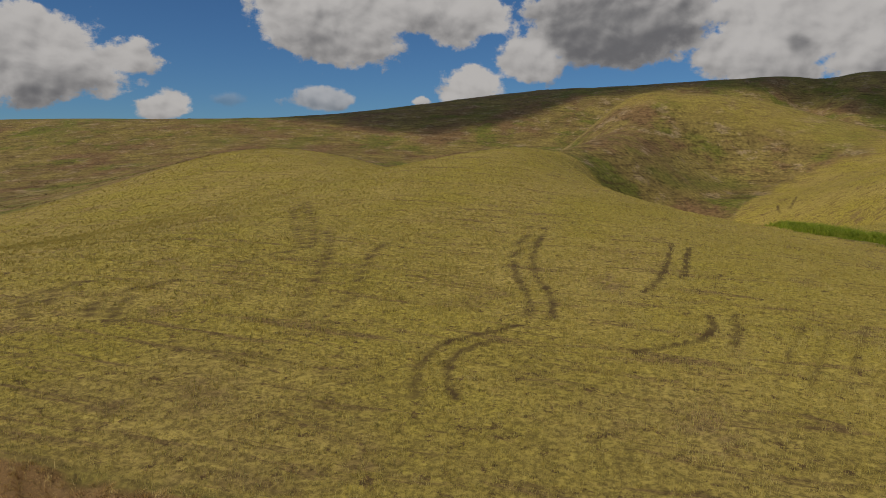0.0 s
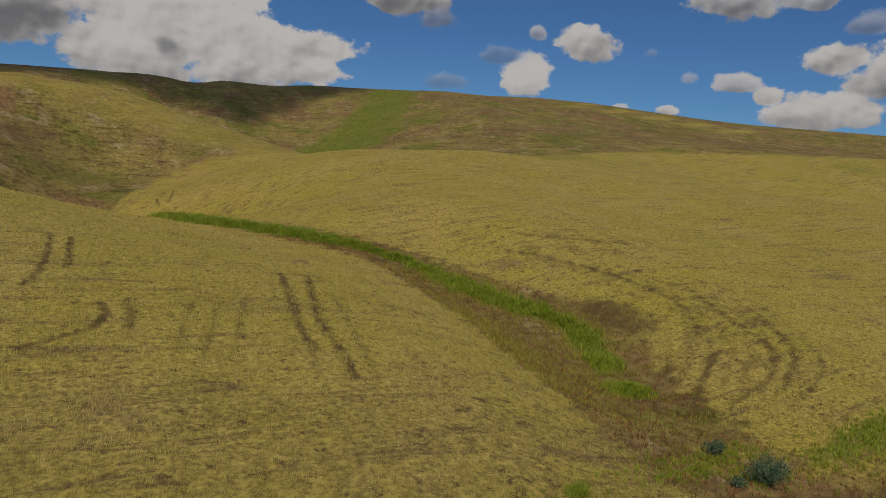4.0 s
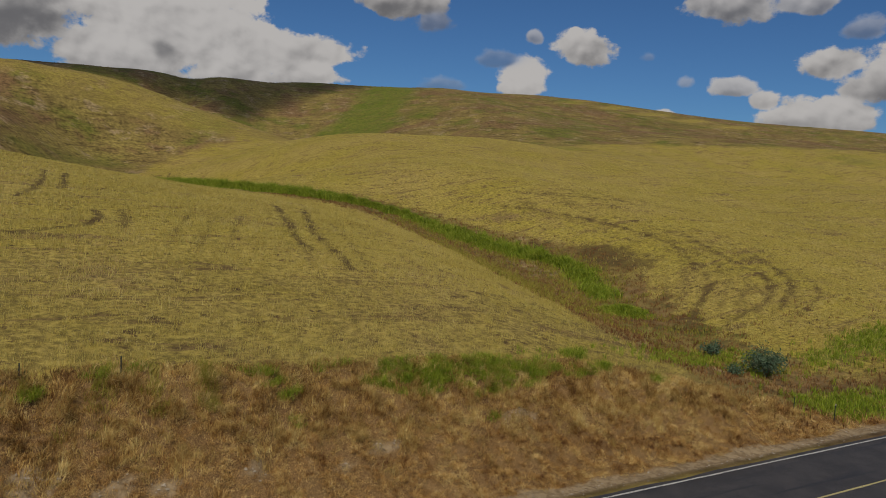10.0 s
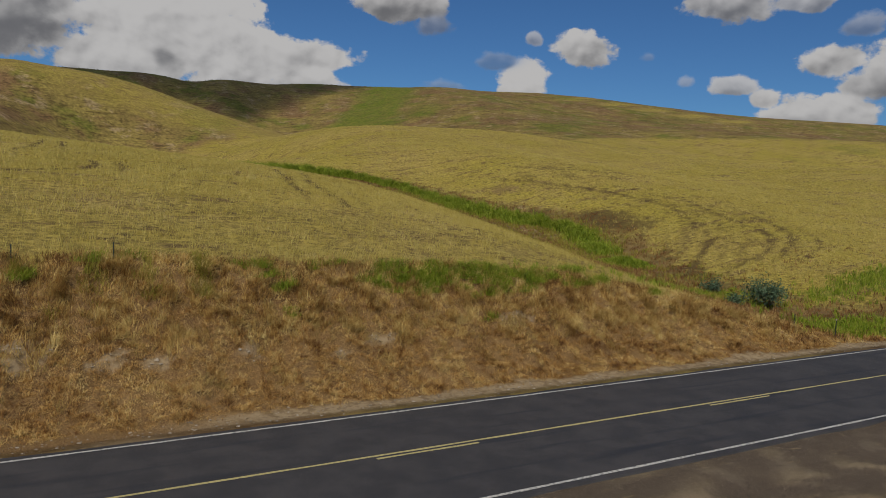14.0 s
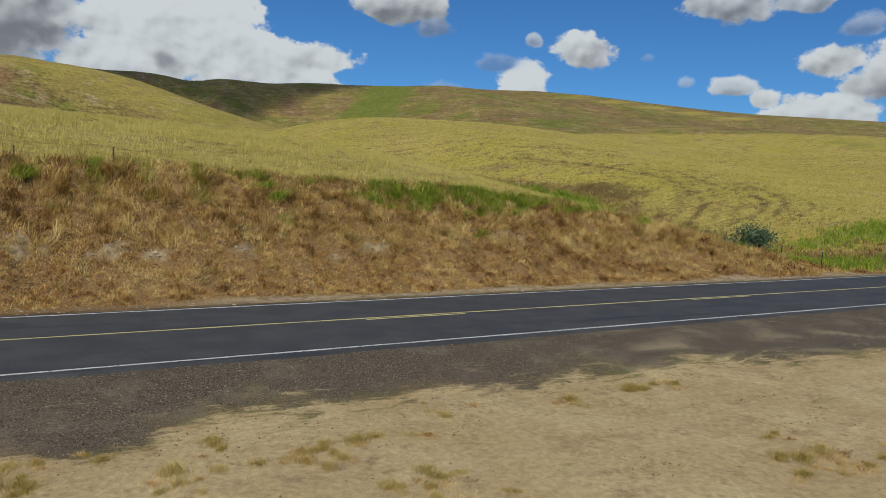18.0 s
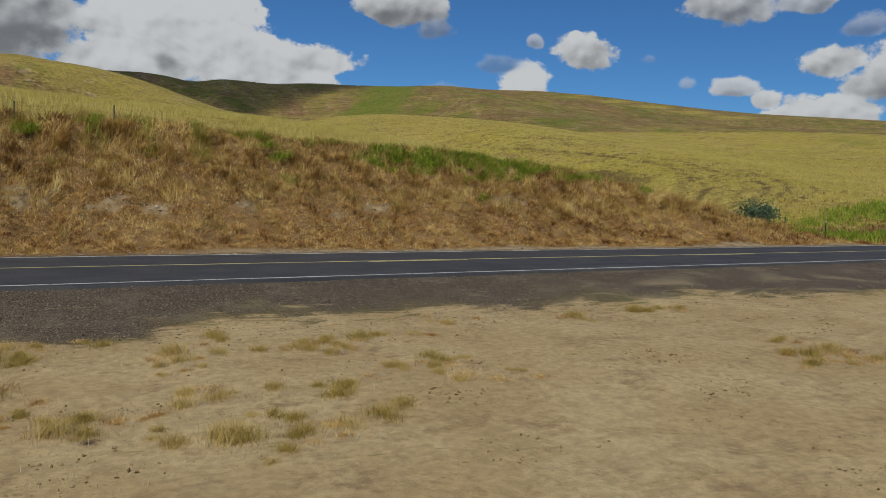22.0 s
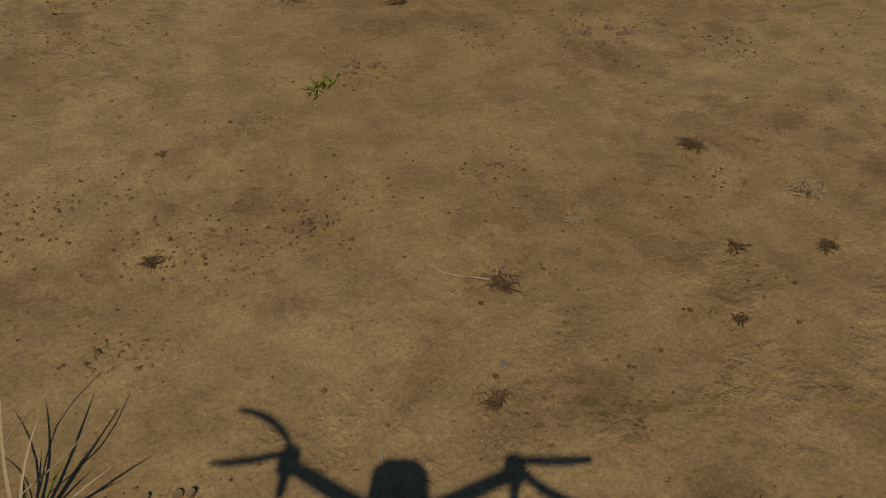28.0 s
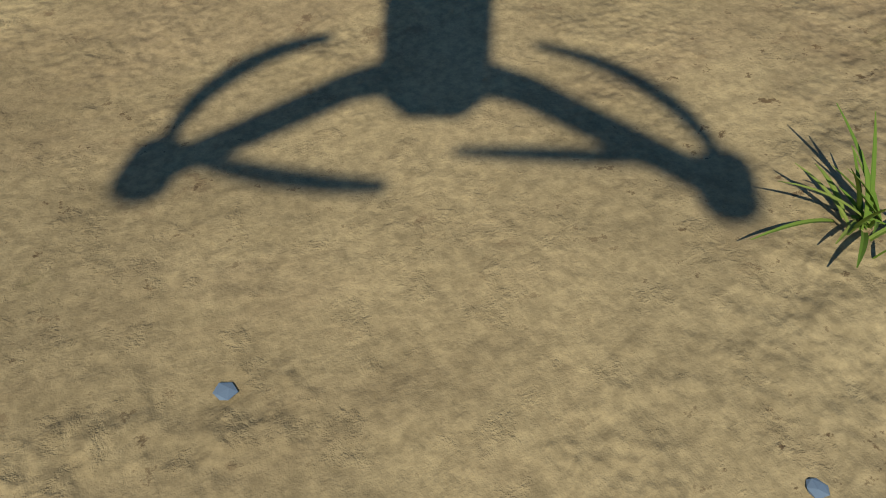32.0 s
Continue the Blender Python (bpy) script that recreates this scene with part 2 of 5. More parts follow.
GULLY = rounded([(28, 6), (30, 20), (34.4, 32), (40.5, 46), (40, 54), (37, 64), (33.7, 75), (25.4, 90), (16, 109), (11, 121), (8, 150), (9, 200), (11, 240), (16, 300)])
CROP_EDGE = [(-185, 248), (-130, 235), (-100, 205), (-75, 205), (-53, 228), (-20, 205), (0, 215), (14, 262), (24, 285), (34, 299), (55, 312), (84, 320), (147, 318), (190, 313), (235, 315), (251, 312), (295, 327), (334, 334), (359, 318), (380, 303), (431, 272), (520, 262), (900, 250)]
GREEN_TONGUE = [(118, 468), (160, 496), (203, 527), (241, 572), (275, 625), (312, 700)]
M_HOLLOW = [(-18, 255), (-8, 267), (3, 284), (10, 292)]
# sown strips under the crest of the far hill
FAR_STRIPS = [[(425, 590), (462, 548), (506, 505), (560, 446)], [(455, 600), (500, 545), (545, 492), (590, 440)]]
FAR_HOLLOW = [(223, 302), (235, 303), (244, 303)]
# wheel tracks pressed into the grain
TRACKS = []
TRACKS.append(rounded([(-28.6, 76.2), (-27.7, 67.0), (-26.9, 59.2), (-25.4, 52.7), (-23.1, 46.0), (-21.4, 41.3), (-21.2, 38.2)], 4))
TRACKS.append(rounded([(-26.8, 76.4), (-25.9, 67.9), (-25.0, 60.0), (-23.4, 52.1), (-21.2, 46.6), (-19.8, 42.6), (-19.3, 38.5)], 4))
TRACKS.append(rounded([(-21.2, 36.1), (-23.4, 33.2), (-25.2, 30.7), (-25.7, 27.7), (-25.3, 25.1), (-24.2, 22.2)], 4))
TRACKS.append(rounded([(-22.0, 32.5), (-23.7, 29.9), (-23.9, 27.4), (-23.1, 24.9), (-22.0, 23.1)], 4))
TRACKS.append(rounded([(-60.3, 35.2), (-61.6, 32.1), (-61.4, 29.6), (-59.5, 27.0), (-56.1, 25.0)], 4))
TRACKS.append(rounded([(-61.5, 34.7), (-60.6, 31.2), (-58.4, 28.4)], 4))
TRACKS.append(rounded([(-53.1, 37.3), (-55.3, 31.5), (-53.6, 27.9), (-51.5, 25.6)], 4))
TRACKS.append(rounded([(-53.0, 32.2), (-52.6, 29.6), (-49.9, 26.3)], 4))
TRACKS.append(rounded([(-66.7, 85.8), (-63.6, 76.2), (-50.5, 55.0), (-49.1, 51.3), (-50.4, 48.9), (-51.2, 44.0)], 4))
TRACKS.append(rounded([(-65.8, 84.3), (-51.2, 59.5), (-48.2, 52.8)], 4))
TRACKS.append(rounded([(-51.0, 62.7), (-46.4, 54.5), (-42.6, 45.4), (-39.8, 37.7), (-37.3, 31.8)], 4))
TRACKS.append(rounded([(-41.7, 59.9), (-40.6, 52.8), (-38.4, 45.2), (-36.3, 38.5), (-36.3, 34.0)], 4))
TRACKS.append(rounded([(-11.0, 71.9), (-11.3, 60.7), (-11.9, 52.8), (-12.9, 48.5)], 4))
TRACKS.append(rounded([(-9.0, 70.8), (-9.7, 54.4)], 4))
TRACKS.append(rounded([(-7.7, 43.1), (-7.5, 40.5), (-8.2, 37.9), (-9.9, 35.9), (-12.5, 33.7)], 4))
TRACKS.append(rounded([(-5.8, 43.8), (-5.8, 39.9), (-6.3, 37.2)], 4))
TRACKS.append(rounded([(9.5, 55.5), (7.0, 43.3), (5.7, 36.3), (5.3, 31.9)], 4))
TRACKS.append(rounded([(12.2, 55.1), (8.0, 39.2), (7.3, 32.1), (6.3, 26.4)], 4))
TRACKS.append(rounded([(59.4, 48.0), (54.5, 36.1), (52.0, 30.3), (47.9, 26.5), (43.4, 24.5), (39.2, 23.9)], 4))
TRACKS.append(rounded([(58.5, 37.1), (55.2, 30.8), (50.7, 26.5), (45.9, 24.1)], 4))
TRACKS.append(rounded([(48.5, 74.3), (52.0, 65.0), (54.5, 53.9), (53.6, 43.4), (48.1, 35.7)], 4))
TRACKS.append(rounded([(46.9, 32.1), (41.5, 28.9), (37.2, 26.0)], 4))
TRACKS.append(rounded([(53.7, 79.3), (59.1, 71.7), (68.3, 67.8)], 4))
TRACKS.append(rounded([(22.6, 243.2), (19.1, 235.7), (19.1, 228.8)], 4))
TRACKS.append(rounded([(25.2, 242.5), (21.6, 228.3)], 4))

# fainter tracks fanning over the knoll
FINE_TRACKS = [
    rounded([(51, 56), (53, 51), (54, 45), (52, 35), (48, 28), (45, 24)], 4),
    rounded([(56, 55), (62, 48), (60, 38), (53, 28), (47, 24), (40, 22)], 4),
    rounded([(53, 43), (45, 34), (39, 29)], 4),
    rounded([(51, 36), (44, 31), (38, 26)], 4),
    rounded([(58, 49), (55, 38), (49, 30), (41, 25)], 4),
    rounded([(52, 65), (56, 55), (56, 45)], 4),
    rounded([(11, 51), (8, 37), (6, 27), (5, 24)], 4),
    rounded([(2, 47), (-1, 36), (-3, 28)], 4),
]


def beside_gully(x, y):
    """How far west of the gully a place lies, and how wide the unsown strip is there."""
    gx, gy = zip(*GULLY)
    return np.interp(y, gy, gx) - x, np.interp(y, (6, 26, 40, 52, 62, 75, 90, 109, 125), (8, 9, 13, 13, 10, 6.5, 5, 3, 2))


def zones(x, y):
    """How far each kind of ground holds: sand, bank, field, green growth, trodden tracks, gravel."""
    r = np.hypot(x, y)
    e1, e2 = wave(x, y, 3.0, 20), wave(x, y, 0.8, 21)
    edge = -6.2 - 0.9 * smooth(x, 0, 9) - 0.9 * np.exp(-(((x + 10) / 1.2) ** 2)) + 0.35 * e1 + 0.18 * e2
    sand = smooth(edge - y, -1.0, 1.0)
    gravel = smooth(-y, 2.0, 2.6) * (1 - sand) * (y > -9)
    u = (y - 4.7) * (1 + 0.4 * smooth(-x, 18, 34))
    cut = 0.2 * u + 0.075 * u * u
    hill = hills(x, y)
    bank = smooth(hill + 0.25 - cut + 0.25 * e1, -0.35, 0.25) * smooth(y, 3.7, 4.3) * (y < 20)
    gd, ga = curve_distance(x, y, GULLY)
    # sown ground: the spurs on both sides of the gully, up to their crests
    ex, ey = zip(*CROP_EDGE)
    reach = np.interp(x, ex, ey) + 1.5 * wave(x, y, 25, 22)
    west, wide = beside_gully(x, y)
    draw = np.where(west > 0, smooth(west + 1.0 * e1 + 0.5 * e2, wide - 1.0, wide + 1.0), smooth(gd + 1.2 * e1, 4.5, 6.5))
    draw = np.maximum(draw, smooth(ga, 130, 150))
    field = smooth(reach - y, -2, 2) * smooth(x, -192, -185) * smooth(y, 9, 11) * draw * (1 - bank)
    # yellow-olive crest of the wild spur, its sunlit look put into the colour
    pd, pa = curve_distance(x, y, [(-60, 362), (-29, 355), (22, 352), (54, 348), (98, 338)])
    field = np.maximum(field, 0.6 * smooth(26 - pd + 5 * wave(x, y, 22, 36), -8, 12))
    for strip in FAR_STRIPS:
        pd, pa = curve_distance(x, y, strip)
        field = np.maximum(field, smooth(6 - pd + 1.5 * wave(x, y, 12, 37), -2, 3) * smooth(pa, 0, 20))
    green = 0.8 * np.exp(-((gd / (1.5 + 0.6 * smooth(ga, 0, 60) + 0.5 * e1)) ** 2)) * smooth(ga, 26, 30) * (1 - smooth(ga, 125, 150))
    green = np.maximum(green, 0.45 * smooth(wave(x, y, 90, 23) + 0.4 * wave(x, y, 20, 24), 0.6, 1.3) * smooth(r, 380, 460))
    # the mown green tongue on the far hill, and damp hollows
    pd, pa = curve_distance(x, y, GREEN_TONGUE)
    edge = 38 - 13 * smooth(pa, 60, 170) + 5 * wave(x, y, 25, 25) + 2.5 * wave(x, y, 8, 26)
    green = np.maximum(green, (0.80 + 0.15 * wave(x, y, 16, 39)) * smooth(edge - pd, -9, 8) * smooth(pa, 0, 30))
    for hollow, wide in ((M_HOLLOW, 5.0), (FAR_HOLLOW, 9.0)):
        pd, pa = curve_distance(x, y, hollow)
        green = np.maximum(green, 0.4 * smooth(wide - pd + 2.5 * wave(x, y, 14, 27), -3, 3))
    wet = np.maximum(smooth(-np.hypot((x - 43) / 7, (y - 13.8) / 2.2) + 0.2 * e1, -1.1, -0.7), smooth(-np.hypot((x - 29.5) / 4.5, (y - 7.6) / 2.2) + 0.25 * e1, -1.1, -0.7))
    green = np.maximum(green, 0.85 * wet)
    track = 0.0 * x
    for line in TRACKS:
        d, a = curve_distance(x, y, line)
        track = np.maximum(track, smooth(0.5 - d + 0.18 * e2, 0, 0.3) * (0.78 + 0.22 * e1))
    for line in FINE_TRACKS:
        d, a = curve_distance(x, y, line)
        ends = smooth(a, 0.5, 4) * smooth(a.max() - a, 0.5, 4)
        for side in (0.0, 1.9):
            track = np.maximum(track, ends * (0.48 + 0.22 * e1) * smooth(0.38 - np.abs(d - side) + 0.16 * e2, 0, 0.3))
    # thin brown stand behind the lip of the cut
    brown = smooth(31 - y + 5 * wave(x, y, 12, 38) - 0.35 * np.maximum(x, 0), -4, 13) * field
    track = np.maximum(track, brown * (0.27 + 0.18 * wave(0.5 * x, y, 0.9, 98) + 0.15 * e2))
    ax, ay = 61, 69
    worn = np.exp(-(((x - ax) / 17.0) ** 2 + ((y - ay) / 9.0) ** 2)) * smooth(wave(0.35 * x, y, 2.2, 45) + 0.5 * wave(x, y, 1.1, 44), -0.1, 0.9)
    track = np.maximum(track, 0.5 * smooth(worn, 0.2, 0.7))
    track = np.maximum(track, 0.75 * smooth(np.exp(-(((x - 46) / 4.0) ** 2 + ((y - 46) / 7.0) ** 2)) + 0.2 * e1, 0.35, 0.75))
    return sand, bank, field, green, track, gravel


def bare_soil(x, y):
    """Where pale soil shows through the grass of the cut, and along its foot."""
    bare = np.zeros(np.shape(x))
    for cx, cy, a, b in ((-11.2, 8.35, 1.2, 0.75), (-8.8, 7.75, 0.8, 0.35), (-7.2, 7.6, 0.8, 0.35), (-4.5, 7.6, 0.8, 0.4), (-1.2, 7.4, 0.5, 0.25), (0.5, 7.9, 0.8, 0.3), (7.0, 8.3, 1.3, 0.25)):
        bare = np.maximum(bare, np.exp(-(((x - cx) / a) ** 2 + ((y - cy) / b) ** 2)))
    bare = smooth(bare + 0.22 * wave(x, y, 0.9, 28) + 0.15 * wave(x, y, 0.35, 29), 0.45, 1.0)
    foot = smooth(x, -9, -4) * smooth(y, 3.95, 4.15) * (1 - smooth(y + 0.16 * wave(x, y, 2.0, 15) + 0.1 * wave(x, y, 0.6, 16), 4.75, 4.95))
    return np.maximum(bare, foot)


def tyre_sand(x, y):
    """Sand dragged onto the gravel by turning wheels."""
    turn = np.hypot(x - 3.0, y + 17.5)
    arcs = 0
    for k, radius in enumerate((12.3, 12.9, 14.1, 10.9, 11.6, 13.5)):
        arcs = np.maximum(arcs, np.exp(-(((turn - radius + 0.15 * wave(x, y, 3, 90 + k)) / 0.13) ** 2)) * smooth(wave(x, y, 4.5, 100 + k), -0.3, 0.7))
    return arcs * smooth(x, -3, 3)


def spaced(*stops):
    """Rows of a grid: from stop to stop, with a step for each stretch."""
    out = [stops[0]]
    for step, end in zip(stops[1::2], stops[2::2]):
        n = max(1, round((end - out[-1]) / step))
        out += list(np.linspace(out[-1], end, n + 1)[1:])
    return np.array(out)


def mesh_from(name, verts, faces, mat=None, smooth_shade=False):
    """A mesh from arrays of places and of faces that all have the same number of corners."""
    verts, faces = np.asarray(verts, np.float32), np.asarray(faces, np.int32)
    me = bpy.data.meshes.new(name)
    me.vertices.add(len(verts))
    me.vertices.foreach_set("co", verts.ravel())
    k = faces.shape[1]
    me.loops.add(faces.size)
    me.loops.foreach_set("vertex_index", faces.ravel())
    me.polygons.add(len(faces))
    me.polygons.foreach_set("loop_start", np.arange(0, faces.size, k, dtype=np.int32))
    me.polygons.foreach_set("use_smooth", np.full(len(faces), smooth_shade))
    me.update(calc_edges=True)
    if mat:
        me.materials.append(mat)
    return me


gx = spaced(-3200, 200, -800, 40, -400, 12, -160, 4, -70, 0.9, -26, 0.35, -14, 0.2, -11.2, 0.05, -9, 0.2, -6, 0.3, 40, 0.9, 75, 3, 160, 8, 400, 25, 900, 200, 3200)
gy = spaced(-900, 100, -100, 10, -30, 1, -19, 0.2, -18, 0.05, -15.6, 0.2, -13, 0.35, -8.5, 0.12, -5.2, 0.6, 3.6, 0.15, 13, 0.45, 60, 0.8, 110, 3, 260, 6, 700, 20, 1300, 150, 3600)
xx, yy = np.meshgrid(gx, gy)
zz = land(xx, yy)
nx, ny = len(gx), len(gy)
ids = np.arange(nx * ny).reshape(ny, nx)
quads = np.stack([ids[:-1, :-1], ids[:-1, 1:], ids[1:, 1:], ids[1:, :-1]], -1).reshape(-1, 4)

mat_ground, g = material("ground")
where = g.n("ShaderNodeNewGeometry").outputs["Position"]
za, zb = g.n("ShaderNodeAttribute"), g.n("ShaderNodeAttribute")
za.attribute_name, zb.attribute_name = "zone_a", "zone_b"
sa, sb = g.n("ShaderNodeSeparateColor"), g.n("ShaderNodeSeparateColor")
g.put(za.outputs["Color"], sa.inputs[0])
g.put(zb.outputs["Color"], sb.inputs[0])
big, mid, fine, grain = g.noise(0.05, 5, 0.6, where), g.noise(0.7, 5, 0.6, where), g.noise(9.0, 5, 0.65, where), g.noise(140.0, 3, 0.7, where)
# wild grass slopes: straw, rust and olive mottling over tussocks
contour = g.v("MULTIPLY", where, (0.30, 0.55, 1.6))
terrace = g.v("MULTIPLY", where, (0.05, 0.05, 0.85))
wild = g.mix(g.step(big, 0.38, 0.62), (0.31, 0.235, 0.062), (0.23, 0.165, 0.050))
wild = g.mix(g.m("MULTIPLY", g.step(g.noise(0.031, 5, 0.62, where), 0.50, 0.62), 0.8), wild, (0.15, 0.165, 0.022))
wild = g.mix(g.m("MULTIPLY", g.step(g.noise(0.028, 7, 0.70, g.v("ADD", where, (90.0, 40.0, 0.0))), 0.49, 0.60), 0.75), wild, (0.235, 0.13, 0.062))
wild = g.mix(g.m("MULTIPLY", g.step(g.noise(0.09, 7, 0.76, where), 0.54, 0.62), 0.8), wild, (0.39, 0.28, 0.145))
wild = g.mix(g.m("MULTIPLY", g.step(g.noise(1.0, 6, 0.72, terrace, 0.4), 0.52, 0.62), 0.6), wild, (0.105, 0.062, 0.024))
wild = g.mix(g.m("MULTIPLY", g.step(g.noise(0.5, 7, 0.78, contour), 0.52, 0.60), 0.55), wild, (0.085, 0.052, 0.020))
wild = g.mix(g.m("MULTIPLY", g.step(g.noise(0.33, 5, 0.75, where), 0.57, 0.62), 0.55), wild, (0.07, 0.047, 0.016))
wild = g.scaled(g.step(mid, 0.30, 0.70, 0.66, 1.26), wild)
# ripening grain
stretch = g.v("MULTIPLY", where, (1.0, 1.0, 0.3))
crop = g.mix(g.step(big, 0.35, 0.65), (0.36, 0.285, 0.048), (0.40, 0.30, 0.075))
crop = g.mix(g.step(g.noise(0.11, 6, 0.68, where), 0.55, 0.70), crop, (0.27, 0.185, 0.065))
rows = g.v("MULTIPLY", where, (0.07, 0.55, 0.5))
crop = g.mix(g.step(g.noise(1.0, 7, 0.75, rows, 0.6), 0.51, 0.64), crop, (0.215, 0.142, 0.050))
crop = g.mix(g.step(g.noise(1.0, 7, 0.76, where), 0.55, 0.63), crop, (0.145, 0.092, 0.034))
crop = g.scaled(g.step(g.noise(2.8, 6, 0.78, stretch), 0.36, 0.64, 0.52, 1.40), crop)
soil = g.mix(g.step(g.noise(26.0, 5, 0.78, where), 0.42, 0.60), (0.085, 0.042, 0.015), (0.36, 0.22, 0.085))
bank = g.mix(g.m("MULTIPLY", g.step(mid, 0.45, 0.7), 0.5), soil, (0.30, 0.185, 0.075))
pale = g.mix(g.step(g.noise(3.2, 6, 0.7, where), 0.42, 0.62), (0.36, 0.265, 0.145), (0.22, 0.15, 0.075))
pale = g.mix(g.step(g.noise(7.0, 6, 0.7, where, 0.8), 0.60, 0.66), pale, (0.07, 0.045, 0.025))
bank = g.mix(za.outputs["Alpha"], bank, pale)
lush = g.mix(g.step(g.noise(0.25, 6, 0.7, where), 0.35, 0.65), (0.105, 0.140, 0.012), (0.18, 0.205, 0.024))
lush = g.mix(g.m("MULTIPLY", g.step(g.noise(0.12, 7, 0.75, where), 0.52, 0.62), 0.6), lush, (0.16, 0.13, 0.035))
lush = g.scaled(g.step(mid, 0.3, 0.7, 0.65, 1.25), lush)
sandy = g.mix(g.step(g.noise(0.5, 6, 0.6, where), 0.35, 0.65), (0.469, 0.345, 0.168), (0.408, 0.285, 0.131))
sandy = g.mix(g.step(g.noise(2.1, 6, 0.7, where), 0.54, 0.70), sandy, (0.306, 0.2, 0.098))
swept = g.v("MULTIPLY", where, (0.55, 2.6, 1.0))
sandy = g.mix(g.m("MULTIPLY", g.step(g.noise(1.0, 6, 0.72, swept, 0.1), 0.54, 0.66), 0.32), sandy, (0.306, 0.2, 0.103))
damp = g.m("MULTIPLY", g.step(g.noise(1.6, 7, 0.72, g.v("ADD", where, (12.0, 4.0, 0.0)), 0.5), 0.53, 0.62), g.step(g.noise(0.35, 3, 0.5, where), 0.40, 0.60, 0.15, 0.5))
sandy = g.mix(damp, sandy, (0.275, 0.175, 0.08))
sandy = g.scaled(g.step(fine, 0.28, 0.72, 0.80, 1.15), sandy)
sandy = g.scaled(g.step(grain, 0.25, 0.75, 0.76, 1.20), sandy)
sandy = g.mix(g.m("MULTIPLY", g.step(g.noise(70.0, 5, 0.7, where, 0.1), 0.60, 0.68), g.step(g.noise(3.2, 4, 0.6, where), 0.40, 0.62, 0.2, 0.9)), sandy, (0.133, 0.08, 0.037))
sandy = g.mix(g.m("MULTIPLY", g.step(g.noise(16.0, 6, 0.76, where, 0.1), 0.57, 0.66), g.step(g.noise(1.3, 4, 0.6, where), 0.45, 0.65, 0.05, 0.8)), sandy, (0.204, 0.125, 0.061))
grit = g.mix(g.step(g.noise(34.0, 4, 0.8, where), 0.45, 0.55), (0.038, 0.028, 0.019), (0.155, 0.116, 0.076))
grit = g.mix(g.step(g.noise(46.0, 3, 0.75, g.v("ADD", where, (5.0, 3.0, 1.0))), 0.62, 0.66), grit, (0.42, 0.34, 0.22))
grit = g.mix(g.m("MULTIPLY", g.step(g.noise(0.8, 6, 0.68, where), 0.5, 0.68), 0.5), grit, (0.20, 0.155, 0.10))
grit = g.mix(g.m("MULTIPLY", zb.outputs["Alpha"], 0.6), grit, (0.36, 0.27, 0.15))
ragged = g.m("ADD", g.m("MULTIPLY", g.m("SUBTRACT", g.noise(1.5, 9, 0.80, g.v("MULTIPLY", where, (0.6, 1.8, 1.0)), 0.5), 0.5), 3.4), sa.outputs[0])
lot = g.step(ragged, 0.25, 0.75)
c = g.mix(sa.outputs[2], wild, crop)
c = g.mix(sb.outputs[1], c, (0.100, 0.064, 0.023))
c = g.mix(sb.outputs[0], c, lush)
c = g.mix(sa.outputs[1], c, bank)
c = g.mix(sb.outputs[2], c, grit)
c = g.mix(g.m("MULTIPLY", lot, g.step(g.m("ADD", sa.outputs[0], sb.outputs[2]), 0.4, 0.6)), c, sandy)
relief = g.m("ADD", g.m("MULTIPLY", g.noise(22.0, 6, 0.7, where), g.m("SUBTRACT", 0.7, g.m("MULTIPLY", sa.outputs[0], 0.52))), g.m("MULTIPLY", g.noise(3.0, 5, 0.7, where), g.m("SUBTRACT", 2.0, g.m("MULTIPLY", sa.outputs[0], 1.2))))
pits = g.m("MULTIPLY", g.step(g.noise(5.5, 5, 0.62, where, 0.0), 0.50, 0.66), g.step(g.noise(0.9, 3, 0.5, where), 0.42, 0.62))
relief = g.m("ADD", relief, g.m("MULTIPLY", pits, g.m("MULTIPLY", sa.outputs[0], 0.22)))
relief = g.m("ADD", relief, g.m("MULTIPLY", g.step(g.noise(34.0, 6, 0.7, where, 0.1), 0.54, 0.66), g.m("MULTIPLY", sa.outputs[0], 0.025)))
level = g.m("MINIMUM", g.m("ADD", g.m("ADD", sa.outputs[0], sa.outputs[1]), g.m("ADD", g.m("MULTIPLY", sb.outputs[2], 1.3), g.m("MULTIPLY", sa.outputs[2], 0.7))), 1.0)
relief = g.m("ADD", relief, g.m("MULTIPLY", g.noise(0.45, 7, 0.72, contour), g.m("SUBTRACT", 22.0, g.m("MULTIPLY", level, 22.0))))
g.end(c, 0.95, relief, 0.8, 0.15, distance=0.03)

me = mesh_from("ground", np.stack([xx, yy, zz], -1).reshape(-1, 3), quads, mat_ground, True)
sand, bank_zone, field, green, track, gravel = zones(xx, yy)
for key, three in (("zone_a", (sand, bank_zone, field)), ("zone_b", (green, track, gravel))):
    layer = me.color_attributes.new(key, "FLOAT_COLOR", "POINT")
    rgba = np.ones((nx * ny, 4), np.float32)
    rgba[:, 3] = (bare_soil(xx, yy) if key == "zone_a" else tyre_sand(xx, yy)).ravel()
    for k, values in enumerate(three):
        rgba[:, k] = np.broadcast_to(values, xx.shape).ravel()
    layer.data.foreach_set("color", rgba.ravel())
ground = tagged(new("ground", me), "rolling dry grain fields, grassy hills and sandy lot", "ground", kind="structure")

# ---------------------------------------------------------------- road


def part(name, bm, mat, parent=None, label=""):
    """Links a bmesh as one mesh object, under its thing."""
    me = bpy.data.meshes.new(name)
    bm.to_mesh(me)
    bm.free()
    me.materials.append(mat)
    ob = new(name, me)
    ob.parent = parent
    return tagged(ob, label)


